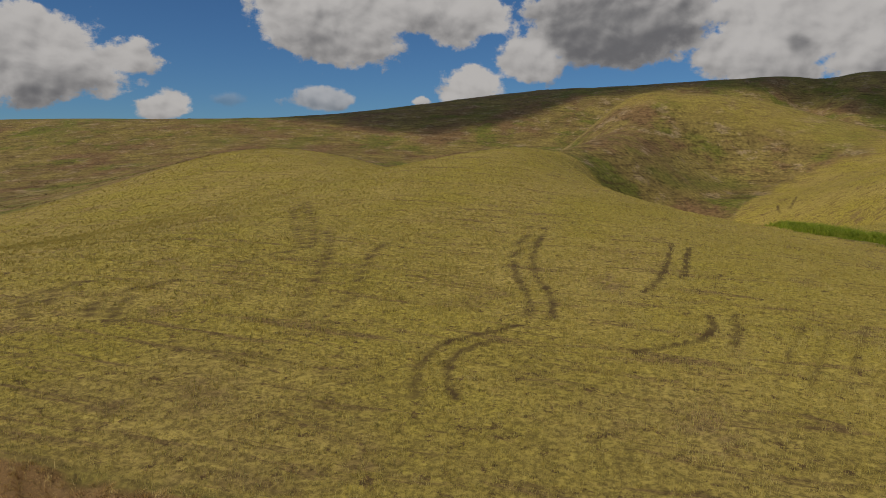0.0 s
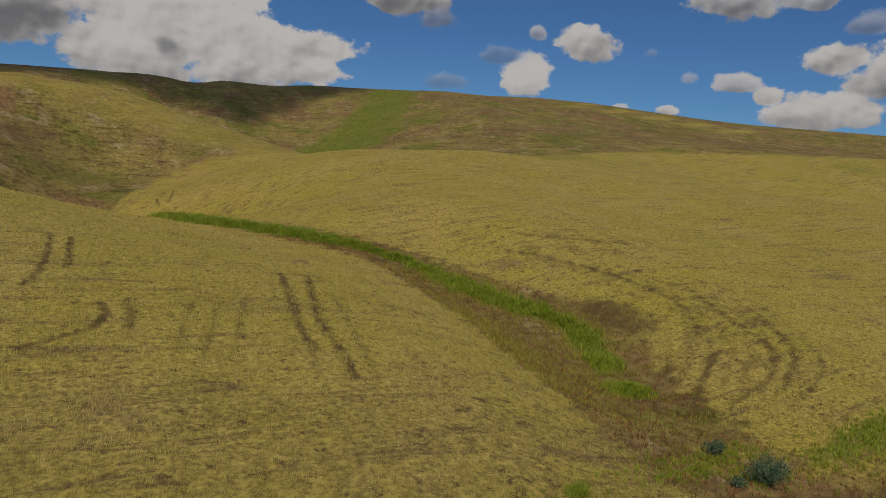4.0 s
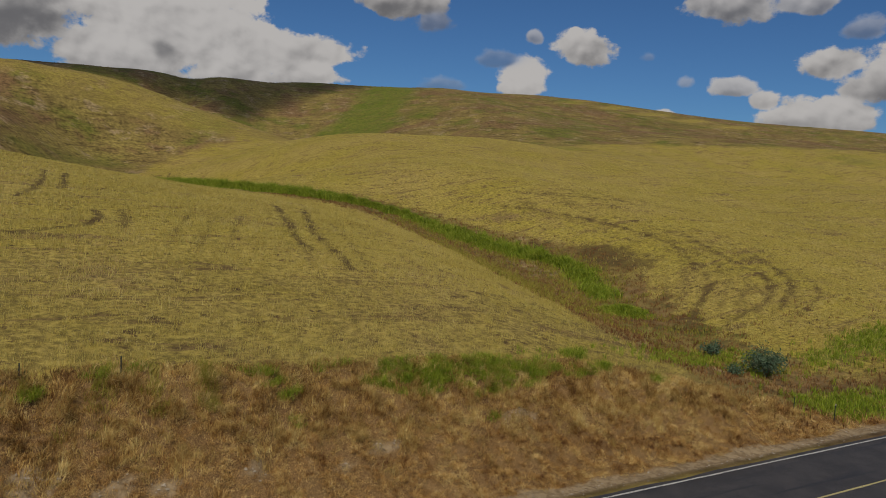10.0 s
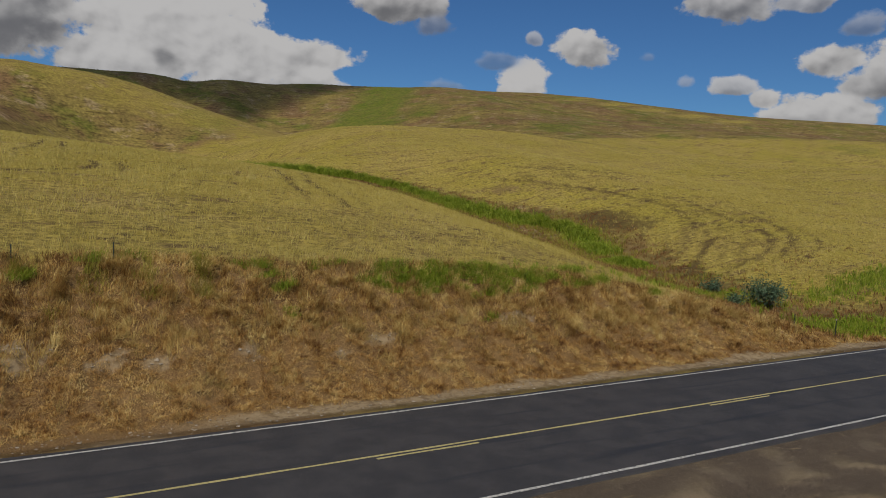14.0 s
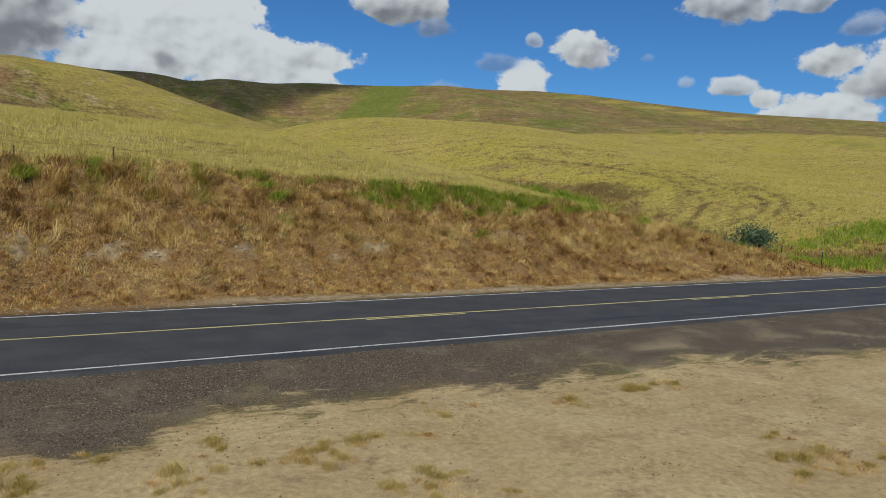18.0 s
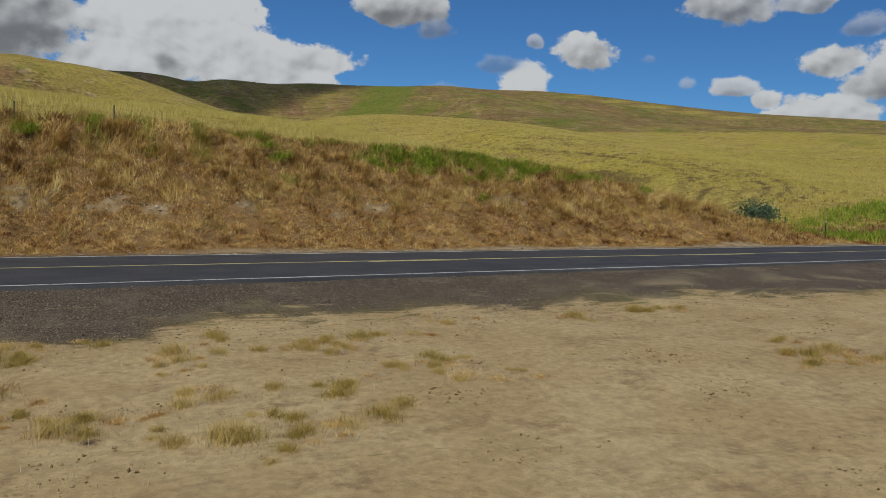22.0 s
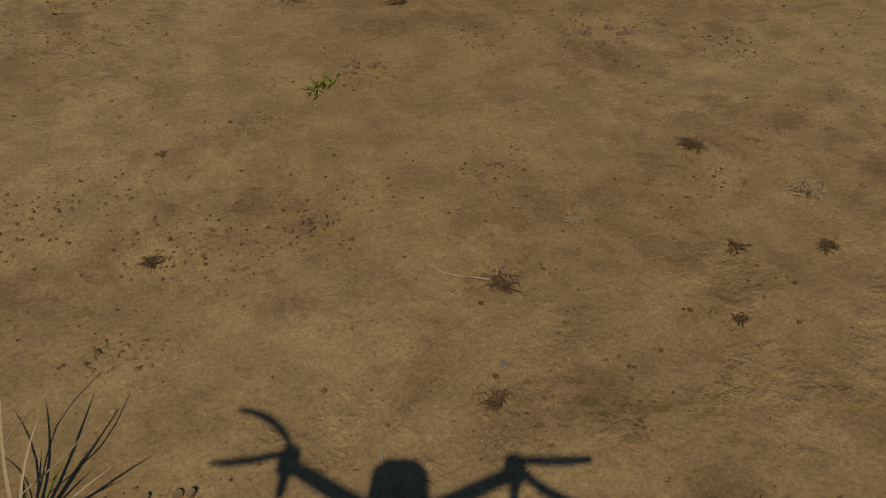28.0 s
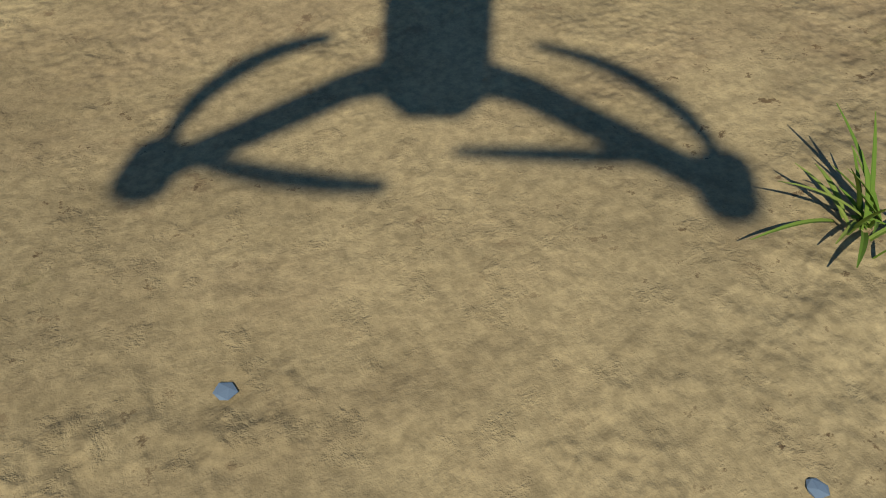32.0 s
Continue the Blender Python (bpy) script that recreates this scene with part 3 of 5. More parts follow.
def box(bm, size, at=(0, 0, 0), turn=None):
    m = Matrix.Translation(at) @ (turn or Matrix.Identity(4)) @ Matrix.Diagonal((*size, 1))
    return bmesh.ops.create_cube(bm, size=1.0, matrix=m)["verts"]


mat_asphalt, g = material("asphalt")
where = g.n("ShaderNodeNewGeometry").outputs["Position"]
along = g.v("MULTIPLY", where, (0.12, 1.6, 1.0))
c = g.mix(g.step(g.noise(0.8, 5, 0.6, where), 0.35, 0.65), (0.046, 0.043, 0.041), (0.066, 0.060, 0.055))
c = g.mix(g.step(g.noise(1.0, 4, 0.55, along), 0.52, 0.70), c, (0.034, 0.034, 0.036))
c = g.scaled(g.step(g.noise(90, 3, 0.7, where), 0.25, 0.75, 0.7, 1.35), c)
g.end(c, 0.82, g.noise(120, 3, 0.6, where), 0.5, 0.35, distance=0.008)
bm = bmesh.new()
rx = spaced(-400, 20, -40, 2, 60, 20, 500)
for x0, x1 in zip(rx[:-1], rx[1:]):
    prof = [(-3.72, -0.03), (-3.66, 0.087), (-1.8, 0.05), (0.0, 0.005), (1.8, -0.065), (3.68, -0.125), (3.75, -0.22)]
    for (ya, z0), (yb, z1) in zip(prof[:-1], prof[1:]):
        wob = lambda x, y: 0.05 * math.sin(x * 1.7 + y) + 0.03 * math.sin(x * 4.1) if abs(y) > 3.6 else 0.0
        vs = [bm.verts.new(v) for v in ((x0, ya + wob(x0, ya), z0), (x1, ya + wob(x1, ya), z0), (x1, yb + wob(x1, yb), z1), (x0, yb + wob(x0, yb), z1))]
        bm.faces.new(vs)
bmesh.ops.remove_doubles(bm, verts=bm.verts, dist=0.001)
road = part("road", bm, mat_asphalt)
tagged(road, "dark grey asphalt two-lane country road", "road", kind="structure")


def paint_material(name, colour, worn):
    mat, g = material(name)
    where = g.n("ShaderNodeNewGeometry").outputs["Position"]
    wear = g.step(g.noise(14, 6, 0.75, where), worn, worn + 0.18)
    g.end(g.mix(wear, colour, (0.09, 0.085, 0.075)), 0.7, g.noise(100, 3, 0.6, where), 0.3, 0.3, distance=0.004)
    return mat


mat_white, mat_yellow = paint_material("white_paint", (0.58, 0.55, 0.47), 0.47), paint_material("yellow_paint", (0.52, 0.43, 0.17), 0.52)


def line(name, y, z, x0, x1, mat, label, parent=road, wide=0.085):
    bm = bmesh.new()
    n = max(1, int((x1 - x0) / 0.35)) if x1 - x0 < 200 else int((x1 - x0) / 0.8)
    rng = random.Random(int(y * 100) + int(x0))
    rows = []
    for k in range(n + 1):
        x = x0 + (x1 - x0) * k / n
        w = wide / 2
        rows.append([bm.verts.new((x, y + s * (w + rng.uniform(-0.008, 0.012)), zz_)) for s, zz_ in ((-1, z - 0.004), (-0.94, z), (0.94, z), (1, z - 0.004))])
    for a, b in zip(rows[:-1], rows[1:]):
        for k in range(3):
            bm.faces.new((a[k], b[k], b[k + 1], a[k + 1]))
    return part(name, bm, mat, parent, label)


line("edge_line", 3.40, -0.107, -120, 220, mat_white, "worn white edge line")
line("edge_line", -3.41, 0.090, -120, 220, mat_white, "worn white edge line")
line("centre_line", 0.0, 0.010, -120, 220, mat_yellow, "faded solid yellow centre line")
for k in range(-6, 10):
    line("centre_dash", -0.2, 0.014, -3.05 + 12.19 * k, 12.19 * k, mat_yellow, "faded yellow centre dash")

# ---------------------------------------------------------------- growth


def growth_material(name, colours, patch=0.0, patch_size=0.4, rough=0.75, clump=0.0, clump_size=2.5):
    """Leaves and stalks: each blade its own tint between the colours, with broader drifts across the ground."""
    mat, g = material(name)
    geo = g.n("ShaderNodeNewGeometry")
    pick = g.n("ShaderNodeValToRGB")
    drift = g.m("MULTIPLY", g.m("SUBTRACT", g.noise(patch_size, 5, 0.65, geo.outputs["Position"]), 0.5), patch)
    drift = g.m("ADD", drift, g.m("MULTIPLY", g.m("SUBTRACT", g.noise(clump_size, 4, 0.65, geo.outputs["Position"]), 0.5), clump))
    g.put(g.m("ADD", g.m("MULTIPLY_ADD", geo.outputs["Random Per Island"], 0.6, 0.2), drift), pick.inputs[0])
    ramp = pick.color_ramp
    for k, c in enumerate(colours):
        stop = ramp.elements[k] if k < 2 else ramp.elements.new(1.0)
        stop.color = (*c, 1.0)
    for k in range(len(colours)):
        ramp.elements[k].position = k / (len(colours) - 1)
    for k, c in enumerate(colours):
        ramp.elements[k].color = (*c, 1.0)
    b = g.end(pick.outputs[0], rough, gloss=0.2)
    b.inputs["Transmission Weight"].default_value = 0.0
    return mat


def blades(x, y, z, height, width, lean, spread, per, seed, wind=(0.0, 0.0), stiff=0.45):
    """Places and triangles of many grass blades, 'per' round each of the given feet."""
    rng = np.random.RandomState(seed)
    n = len(x) * per
    height = np.repeat(np.broadcast_to(height, len(x)), per) * rng.uniform(0.55, 1.15, n)
    bx, by = np.repeat(x, per) + rng.normal(0, spread, n), np.repeat(y, per) + rng.normal(0, spread, n)
    bz = np.repeat(z, per) - 0.03
    a, f = rng.uniform(0, 2 * np.pi, n), rng.uniform(0, 2 * np.pi, n)
    wind = [np.repeat(np.broadcast_to(q, len(x)), per) for q in wind]
    out = lean * height * rng.uniform(0.3, 1.3, n)
    dx, dy = np.cos(a) * out + wind[0] * height, np.sin(a) * out + wind[1] * height
    w = width * rng.uniform(0.6, 1.4, n) * 0.5
    sx, sy = np.cos(f) * w, np.sin(f) * w
    up = height * np.sqrt(np.clip(1 - (np.hypot(dx, dy) / np.maximum(height, 1e-3)) ** 2 * 0.6, 0.15, 1))
    v = np.empty((n, 5, 3), np.float32)
    v[:, 0] = np.stack([bx - sx, by - sy, bz], -1)
    v[:, 1] = np.stack([bx + sx, by + sy, bz], -1)
    m = np.stack([bx + dx * stiff * 0.75, by + dy * stiff * 0.75, bz + up * 0.62], -1)
    side = np.stack([sx, sy, 0 * sx], -1) * 0.8
    v[:, 2], v[:, 3] = m + side, m - side
    v[:, 4] = np.stack([bx + dx, by + dy, bz + up], -1)
    base = np.arange(n)[:, None] * 5
    f3 = np.concatenate([base + (0, 1, 2), base + (0, 2, 3), base + (3, 2, 4)], 1).reshape(-1, 3)
    return v.reshape(-1, 3), f3


def spikes(x, y, z, height, width, lean, spread, per, seed, wind=(0.0, 0.0)):
    """Far stalks: one slim triangle each."""
    rng = np.random.RandomState(seed)
    n = len(x) * per
    h = np.repeat(np.broadcast_to(height, len(x)), per) * rng.uniform(0.5, 1.15, n)
    bx, by, bz = np.repeat(x, per) + rng.normal(0, spread, n), np.repeat(y, per) + rng.normal(0, spread, n), np.repeat(z, per) - 0.03
    a, f = rng.uniform(0, 2 * np.pi, n), rng.uniform(0, 2 * np.pi, n)
    w = np.repeat(np.broadcast_to(width, len(x)), per) * rng.uniform(0.6, 1.4, n) * 0.5
    sx, sy = np.cos(f) * w, np.sin(f) * w
    v = np.empty((n, 3, 3), np.float32)
    v[:, 0] = np.stack([bx - sx, by - sy, bz], -1)
    v[:, 1] = np.stack([bx + sx, by + sy, bz], -1)
    v[:, 2] = np.stack([bx + (np.cos(a) * lean + wind[0]) * h, by + (np.sin(a) * lean + wind[1]) * h, bz + h], -1)
    return v.reshape(-1, 3), np.arange(n * 3).reshape(-1, 3)


def stuff(name, made, mat, label, category):
    return tagged(new(name, mesh_from(name, made[0], made[1], mat)), label, category, kind="stuff")


def joined(*made):
    verts, faces, base = [], [], 0
    for v, f in made:
        verts.append(v)
        faces.append(f + base)
        base += len(v)
    return np.concatenate(verts), np.concatenate(faces)


def strewn(seed, count, x0, x1, y0, y1):
    rng = np.random.RandomState(seed)
    return rng.uniform(x0, x1, count), rng.uniform(y0, y1, count), rng.uniform(0, 1, count)


mat_straw = growth_material("straw_grass", [(0.12, 0.046, 0.011), (0.33, 0.163, 0.042), (0.50, 0.290, 0.084), (0.62, 0.405, 0.135), (0.73, 0.535, 0.21)], 2.2, 0.55, 0.75, 2.3, 3.2)
mat_pale = growth_material("pale_grass", [(0.30, 0.19, 0.050), (0.46, 0.325, 0.095), (0.60, 0.45, 0.16)], 0.8, 0.6, 0.75, 0.8, 3.0)
mat_grain = growth_material("grain", [(0.19, 0.125, 0.036), (0.40, 0.31, 0.068), (0.50, 0.40, 0.095), (0.56, 0.45, 0.13), (0.62, 0.49, 0.20)], 0.9, 0.12, 0.75, 0.9, 0.8)
mat_green = growth_material("green_weed", [(0.075, 0.115, 0.010), (0.18, 0.245, 0.014), (0.29, 0.345, 0.026), (0.42, 0.40, 0.07)], 0.8, 0.5, 0.65, 0.9, 2.0)
mat_olive = growth_material("yellow_green_grass", [(0.15, 0.14, 0.018), (0.26, 0.235, 0.026), (0.36, 0.30, 0.05), (0.42, 0.33, 0.10)], 0.8, 0.6, 0.7, 0.8, 2.0)
mat_blue = growth_material("shrub_leaf", [(0.05, 0.09, 0.04), (0.09, 0.14, 0.07), (0.15, 0.20, 0.11)], 0.4, 1.0)


def swirl(x, y, size, seed):
    """Grass laid over by wind and its own weight, this way here and that way there, mostly downhill."""
    a = 2.2 * wave(x, y, size, seed) + 0.8 * wave(x, y, size * 0.4, seed + 1) - 0.9
    s = 0.45 + 0.2 * wave(x, y, size * 0.7, seed + 2)
    return np.cos(a) * s, np.sin(a) * s


# dry cheatgrass on the road cut: short and rusty below, long and straw-coloured above
bank_bits, long_bits = [], []
for seed, count, x0, x1, y0, y1, per in ((41, 88000, -17, 33, 4.6, 12.2, 5), (42, 14000, -48, -17, 4.6, 12.2, 5), (43, 3000, 33, 60, 4.6, 9, 5)):
    x, y, k = strewn(seed, count, x0, x1, y0, y1)
    s = zones(x, y)
    bare = bare_soil(x, y)
    clump = 0.5 + 0.40 * wave(x, y, 1.5, 30) + 0.50 * wave(x, y, 0.6, 31) + 0.35 * wave(x, y, 0.33, 29)
    keep = (k < s[1] * np.clip(0.45 + 0.75 * clump, 0.12, 1) * (1 - 0.93 * bare)) & (y > 4.75 + 0.2 * wave(x, 0 * x, 1.5, 32))
    x, y, clump = x[keep], y[keep], clump[keep]
    up = smooth(y + 0.8 * wave(x, y, 2.6, 17) + 0.06 * np.maximum(x, 0), 7.4, 9.2)
    tall = (0.06 + 0.19 * np.clip(clump, 0, 1.5) ** 1.4) * (0.85 + 0.9 * up)
    wx, wy = swirl(x, y, 1.9, 18)
    low, high = up < 0.5, up >= 0.5
    bank_bits.append(blades(x[low], y[low], land(x[low], y[low]), tall[low], 0.015, 1.25, 0.08, 2 * per - 1, seed + 50, (0.5 * wx[low], 0.5 * wy[low])))
    long_bits.append(blades(x[high], y[high], land(x[high], y[high]), tall[high], 0.014, 0.75, 0.08, 2 * per - 1, seed + 60, (1.3 * wx[high], 1.3 * wy[high])))
stuff("dry_bank_grass", joined(*bank_bits), mat_straw, "rust-brown short dry grass covering the road cut", "dry grass")
mat_long = growth_material("long_straw", [(0.15, 0.064, 0.016), (0.38, 0.208, 0.052), (0.54, 0.345, 0.104), (0.64, 0.455, 0.150), (0.74, 0.565, 0.22)], 2.0, 0.6, 0.75, 2.2, 2.6)
stuff("long_bank_grass", joined(*long_bits), mat_long, "long straw grass laid in swirls along the bank top", "dry grass")

x, y, k = strewn(44, 5200, -16, 33, 6.0, 12.0)
keep = (k < zones(x, y)[1] * smooth(wave(x, y, 3.2, 33) + 0.5 * smooth(x, 8, 20), 0.1, 0.8))
x, y = x[keep], y[keep]
wx, wy = swirl(x, y, 1.9, 18)
stuff("tall_pale_grass", blades(x, y, land(x, y), 0.42, 0.013, 0.60, 0.09, 9, 91, (1.2 * wx + 0.2, 1.2 * wy - 0.1)), mat_pale, "tall pale straw grass bent by wind on the road cut", "dry grass")

# standing grain, thin in places and broken by bare streaks
rng = np.random.RandomState(45)
count = 310000
run = 24.0 * (330.0 / 24.0) ** (rng.uniform(0, 1, count) ** 1.05)
turn = np.radians(rng.uniform(-62, 76, count))
x, y, k = -10 + run * np.sin(turn), -14 + run * np.cos(turn), rng.uniform(0, 1, count)
s = zones(x, y)
thin = smooth(wave(x, y, 5, 34) + 0.7 * wave(x, y, 1.8, 35), 0.55, 1.2)
streak = smooth(wave(0.16 * x, y, 1.6, 46) + 0.6 * wave(0.4 * x, y, 0.7, 47), 0.35, 1.1) * smooth(wave(x, y, 14, 48), -0.5, 0.7)
tuft = np.clip(0.62 + 0.55 * wave(x, y, 0.9 + 0.0, 49), 0.12, 1.0)
sparse = 0.6 * smooth(32 - y + 5 * wave(x, y, 12, 38) - 0.35 * np.maximum(x, 0), -4, 9)
keep = k < s[2] * (1 - 0.97 * s[4]) * (1 - 0.75 * thin) * (1 - 0.75 * streak) * tuft * (1 - sparse)
x, y, run = x[keep], y[keep], run[keep]
made = spikes(x, y, land(x, y), 0.36 * (0.85 + 0.2 * wave(x, y, 4, 36)), 0.0015 + 0.00046 * run, 0.30, 0.12, 9, 145, (0.10, 0.0))
stuff("standing_grain", made, mat_grain, "thin ripening yellow grain standing across the field", "grain")

# green weeds: along the top of the cut, in the gully and the wet draw
green_bits = []
rng = np.random.RandomState(52)
cx, cy = [], []
for x0, y0, r, n in ((2.0, 10.25, 0.75, 26), (3.3, 10.0, 0.7, 26), (4.6, 10.15, 0.75, 28), (6.0, 10.25, 0.7, 24), (7.3, 10.0, 0.75, 28), (8.5, 9.8, 0.6, 22), (7.3, 10.7, 0.5, 10), (11.6, 9.7, 0.45, 9), (10.2, 9.9, 0.4, 5), (12.1, 11.6, 0.7, 10),
                     (-3.8, 10.75, 0.3, 5), (-3.1, 10.4, 0.25, 5), (-2.75, 10.0, 0.25, 5), (-0.6, 10.8, 0.4, 4), (-11.3, 10.9, 0.3, 5), (-9.0, 11.1, 0.25, 3), (-7.9, 11.1, 0.2, 2), (-2.6, 9.2, 0.15, 2), (5.6, 8.4, 0.15, 2), (13.6, 10.3, 0.35, 4), (15.5, 9.0, 0.2, 3)):
    cx += list(rng.normal(x0, r, n))
    cy += list(rng.normal(y0, r * 0.45, n))
x, y = np.array(cx), np.array(cy)
green_bits.append(blades(x, y, land(x, y), 0.36 + 0.14 * rng.uniform(-1, 1, len(x)), 0.014, 1.1, 0.17, 170, 92))
# low green behind the crest of the cut
x, y, k = strewn(57, 5200, 9, 34, 9.0, 19)
crest = np.interp(x, (9, 12, 17, 25, 30), (10.6, 11.4, 12.8, 15.4, 17.5))
keep = k < np.exp(-(((y - crest) / 1.1) ** 2)) * (0.6 + 0.4 * wave(x, y, 2.0, 58)) * (0.16 + 0.84 * smooth(x, 19, 25))
x, y = x[keep], y[keep]
green_bits.append(blades(x, y, land(x, y), 0.36, 0.032, 0.6, 0.09, 11, 97))
# reeds in the gully
rng = np.random.RandomState(53)
path = np.array(GULLY)
step = np.r_[0, np.cumsum(np.hypot(*np.diff(path, axis=0).T))]
at = 31 + 119 * rng.uniform(0, 1, 12000)
wide = 0.62 + 0.3 * np.sin(at * 0.9) * np.sin(at * 0.37 + 2) + 0.5 * np.exp(-(((at - 57) / 9) ** 2)) + 0.25 * np.sin(at * 0.21 + 1) + 0.6 * smooth(at, 75, 130)
gap = np.exp(-(((at - 36.5) / 2.0) ** 2))
x, y = np.interp(at, step, path[:, 0]) + rng.normal(0, 1, len(at)) * wide, np.interp(at, step, path[:, 1]) + rng.normal(0, 1, len(at)) * 0.5
keep = rng.uniform(0, 1, len(at)) > gap
x, y = x[keep], y[keep]
green_bits.append(blades(x, y, land(x, y), 0.85 + 0.42 * wave(x, y, 2.6, 40) + 0.4 * smooth(y, 70, 100), 0.06, 0.75, 0.16, 7, 93))
# round green clump at the mouth of the gully, and the wet draw by the road
x, y = rng.normal(33.6, 0.95, 420), rng.normal(30.3, 0.9, 420)
green_bits.append(blades(x, y, land(x, y), 0.95 - 0.25 * np.hypot(x - 33.6, y - 30.3), 0.055, 0.6, 0.12, 16, 98))
x, y, k = strewn(54, 15000, 20, 62, 4.9, 20)
wet = 0.9 * np.exp(-(((x - 43.5) / 6.5) ** 2 + ((y - 13.8) / 1.7) ** 2)) + np.exp(-(((x - 29.5) / 3.6) ** 2 + ((y - 7.4) / 1.6) ** 2)) + 0.8 * np.exp(-(((x - 27.2) / 1.8) ** 2 + ((y - 6.5) / 1.0) ** 2)) + 0.5 * np.exp(-(((x - 29) / 2.2) ** 2 + ((y - 14.5) / 2.0) ** 2))
keep = (k < wet * (0.75 + 0.3 * wave(x, y, 1.8, 59))) & (y > 5.1)
x, y = x[keep], y[keep]
green_bits.append(blades(x, y, land(x, y), 0.42 + 0.12 * wave(x, y, 1.5, 60), 0.040, 0.5, 0.09, 8, 94))
stuff("green_weeds", joined(*green_bits), mat_green, "lush green weeds and reeds along bank top and gully", "weeds")

# yellow-green grass beside the gully, on the bank shoulder and round the draw
olive_bits = []
x, y, k = strewn(61, 9000, -14, -5, 9.4, 11.4)
keep = k < 0.3 * smooth(wave(x, y, 2.2, 62) + 0.4 * wave(x, y, 0.8, 63), 0.15, 0.9) * zones(x, y)[1]
x, y = x[keep], y[keep]
wx, wy = swirl(x, y, 1.9, 18)
olive_bits.append(blades(x, y, land(x, y), 0.42, 0.016, 0.6, 0.08, 8, 96, (wx, wy)))
x, y, k = strewn(64, 26000, 18, 56, 8, 74)
gd, ga = curve_distance(x, y, GULLY)
side = np.exp(-(((x - 29.5) / 2.2) ** 2 + ((y - 41) / 7.5) ** 2)) + 0.8 * np.exp(-((gd - 2.2) / 1.1) ** 2) * (ga > 34) + 0.6 * smooth(wave(x, y, 5, 65), 0.1, 0.8) * (gd < 6) * (ga < 34)
west, wide = beside_gully(x, y)
side += 0.30 * (west > 0) * (west < wide) * smooth(y, 24, 30) + 0.9 * np.exp(-(((west - wide + 2.0) / 1.6) ** 2)) * smooth(y, 24, 30) * (1 - smooth(y, 52, 64))
keep = (k < side * (0.7 + 0.4 * wave(x, y, 1.3, 66))) & (y > 13)
x, y = x[keep], y[keep]
olive_bits.append(blades(x, y, land(x, y), 0.45, 0.045, 0.5, 0.1, 5, 99))
stuff("yellow_green_grass", joined(*olive_bits), mat_olive, "yellow-green half-dry grass beside gully and bank", "grass")

# rust-red grass along the lip of the cut
mat_rust = growth_material("rusty_grass", [(0.11, 0.046, 0.017), (0.21, 0.100, 0.034), (0.31, 0.175, 0.056), (0.42, 0.285, 0.105)], 1.6, 0.3, 0.75, 1.0, 1.6)
x, y, k = strewn(86, 30000, -18, 30, 8.0, 18)
lip = zones(x, y)[1]
lip = 4 * lip * (1 - lip) + smooth(-np.abs(lip - 0.03), -0.03, 0)
keep = (k < 0.85 * lip * smooth(wave(x, y, 3.0, 87) + 0.4, -0.6, 0.6)) & (y > 8.6)
x, y = x[keep], y[keep]
stuff("lip_grass", blades(x, y, land(x, y), 0.34, 0.014, 0.9, 0.10, 11, 88), mat_rust, "rust-red dry weeds along the lip of the cut", "dry grass")

# brown grass in the unsown strip of the gully and round the wet draw
x, y, k = strewn(67, 52000, 14, 66, 5.0, 95)
gd, ga = curve_distance(x, y, GULLY)
s = zones(x, y)
west, wide = beside_gully(x, y)
around = np.maximum(smooth(7.5 - gd, 0, 1.5), (west > 0) * smooth(wide + 1 - west, 0, 1.5))
around = np.maximum(around, (y < 24) * smooth(x, 20, 26) * smooth(24 - y + 1.5 * wave(x, y, 4, 68), 0, 4))
keep = (k < around * (1 - 0.9 * s[2]) * (0.65 + 0.45 * wave(x, y, 1.7, 69)) * (1 - 0.7 * s[3])) & (y > 5.2)
x, y = x[keep], y[keep]
stuff("gully_grass", blades(x, y, land(x, y), 0.34, 0.045, 0.7, 0.1, 4, 89), mat_rust, "brown and straw dry grass in the unsown gully strip", "dry grass")

# clumps that mottle the wild slopes
x, y, k = strewn(55, 60000, -420, 620, 150, 760)
s = zones(x, y)
r = np.hypot(x, y)
keep = (k < 0.9 * smooth(wave(x, y, 70, 42) + 0.6 * wave(x, y, 22, 43), -0.3, 0.9)) & (s[2] < 0.1) & (s[1] < 0.1) & (s[3] < 0.4)
x, y, r = x[keep], y[keep], r[keep]
stuff("hill_scrub", spikes(x, y, land(x, y), 0.5, 0.0010 * r + 0.12, 0.5, 0.5, 2, 95), growth_material("scrub", [(0.08, 0.055, 0.02), (0.16, 0.11, 0.04), (0.26, 0.185, 0.07), (0.17, 0.165, 0.035)], 1.2, 0.05), "low dry scrub mottling the far hill slopes", "scrub")

# ---------------------------------------------------------------- small things


def empty_thing(name, at, label, category, group=""):
    ob = new(name)
    ob.location = at
    return tagged(ob, label, category, group)


def tube(bm, points, radii, sides=5):
    """A tapered tube through the points."""
    rings = []
    for k, q in enumerate(points):
        a, b = Vector(points[max(k - 1, 0)]), Vector(points[min(k + 1, len(points) - 1)])
        d = (b - a).normalized()
        u = d.orthogonal().normalized()
        v = d.cross(u)
        rings.append([bm.verts.new(Vector(q) + radii[k] * (math.cos(s * 2 * math.pi / sides) * u + math.sin(s * 2 * math.pi / sides) * v)) for s in range(sides)])
    for a, b in zip(rings[:-1], rings[1:]):
        for s in range(sides):
            bm.faces.new((a[s], a[(s + 1) % sides], b[(s + 1) % sides], b[s]))
    bm.faces.new(rings[0][::-1])
    bm.faces.new(rings[-1])


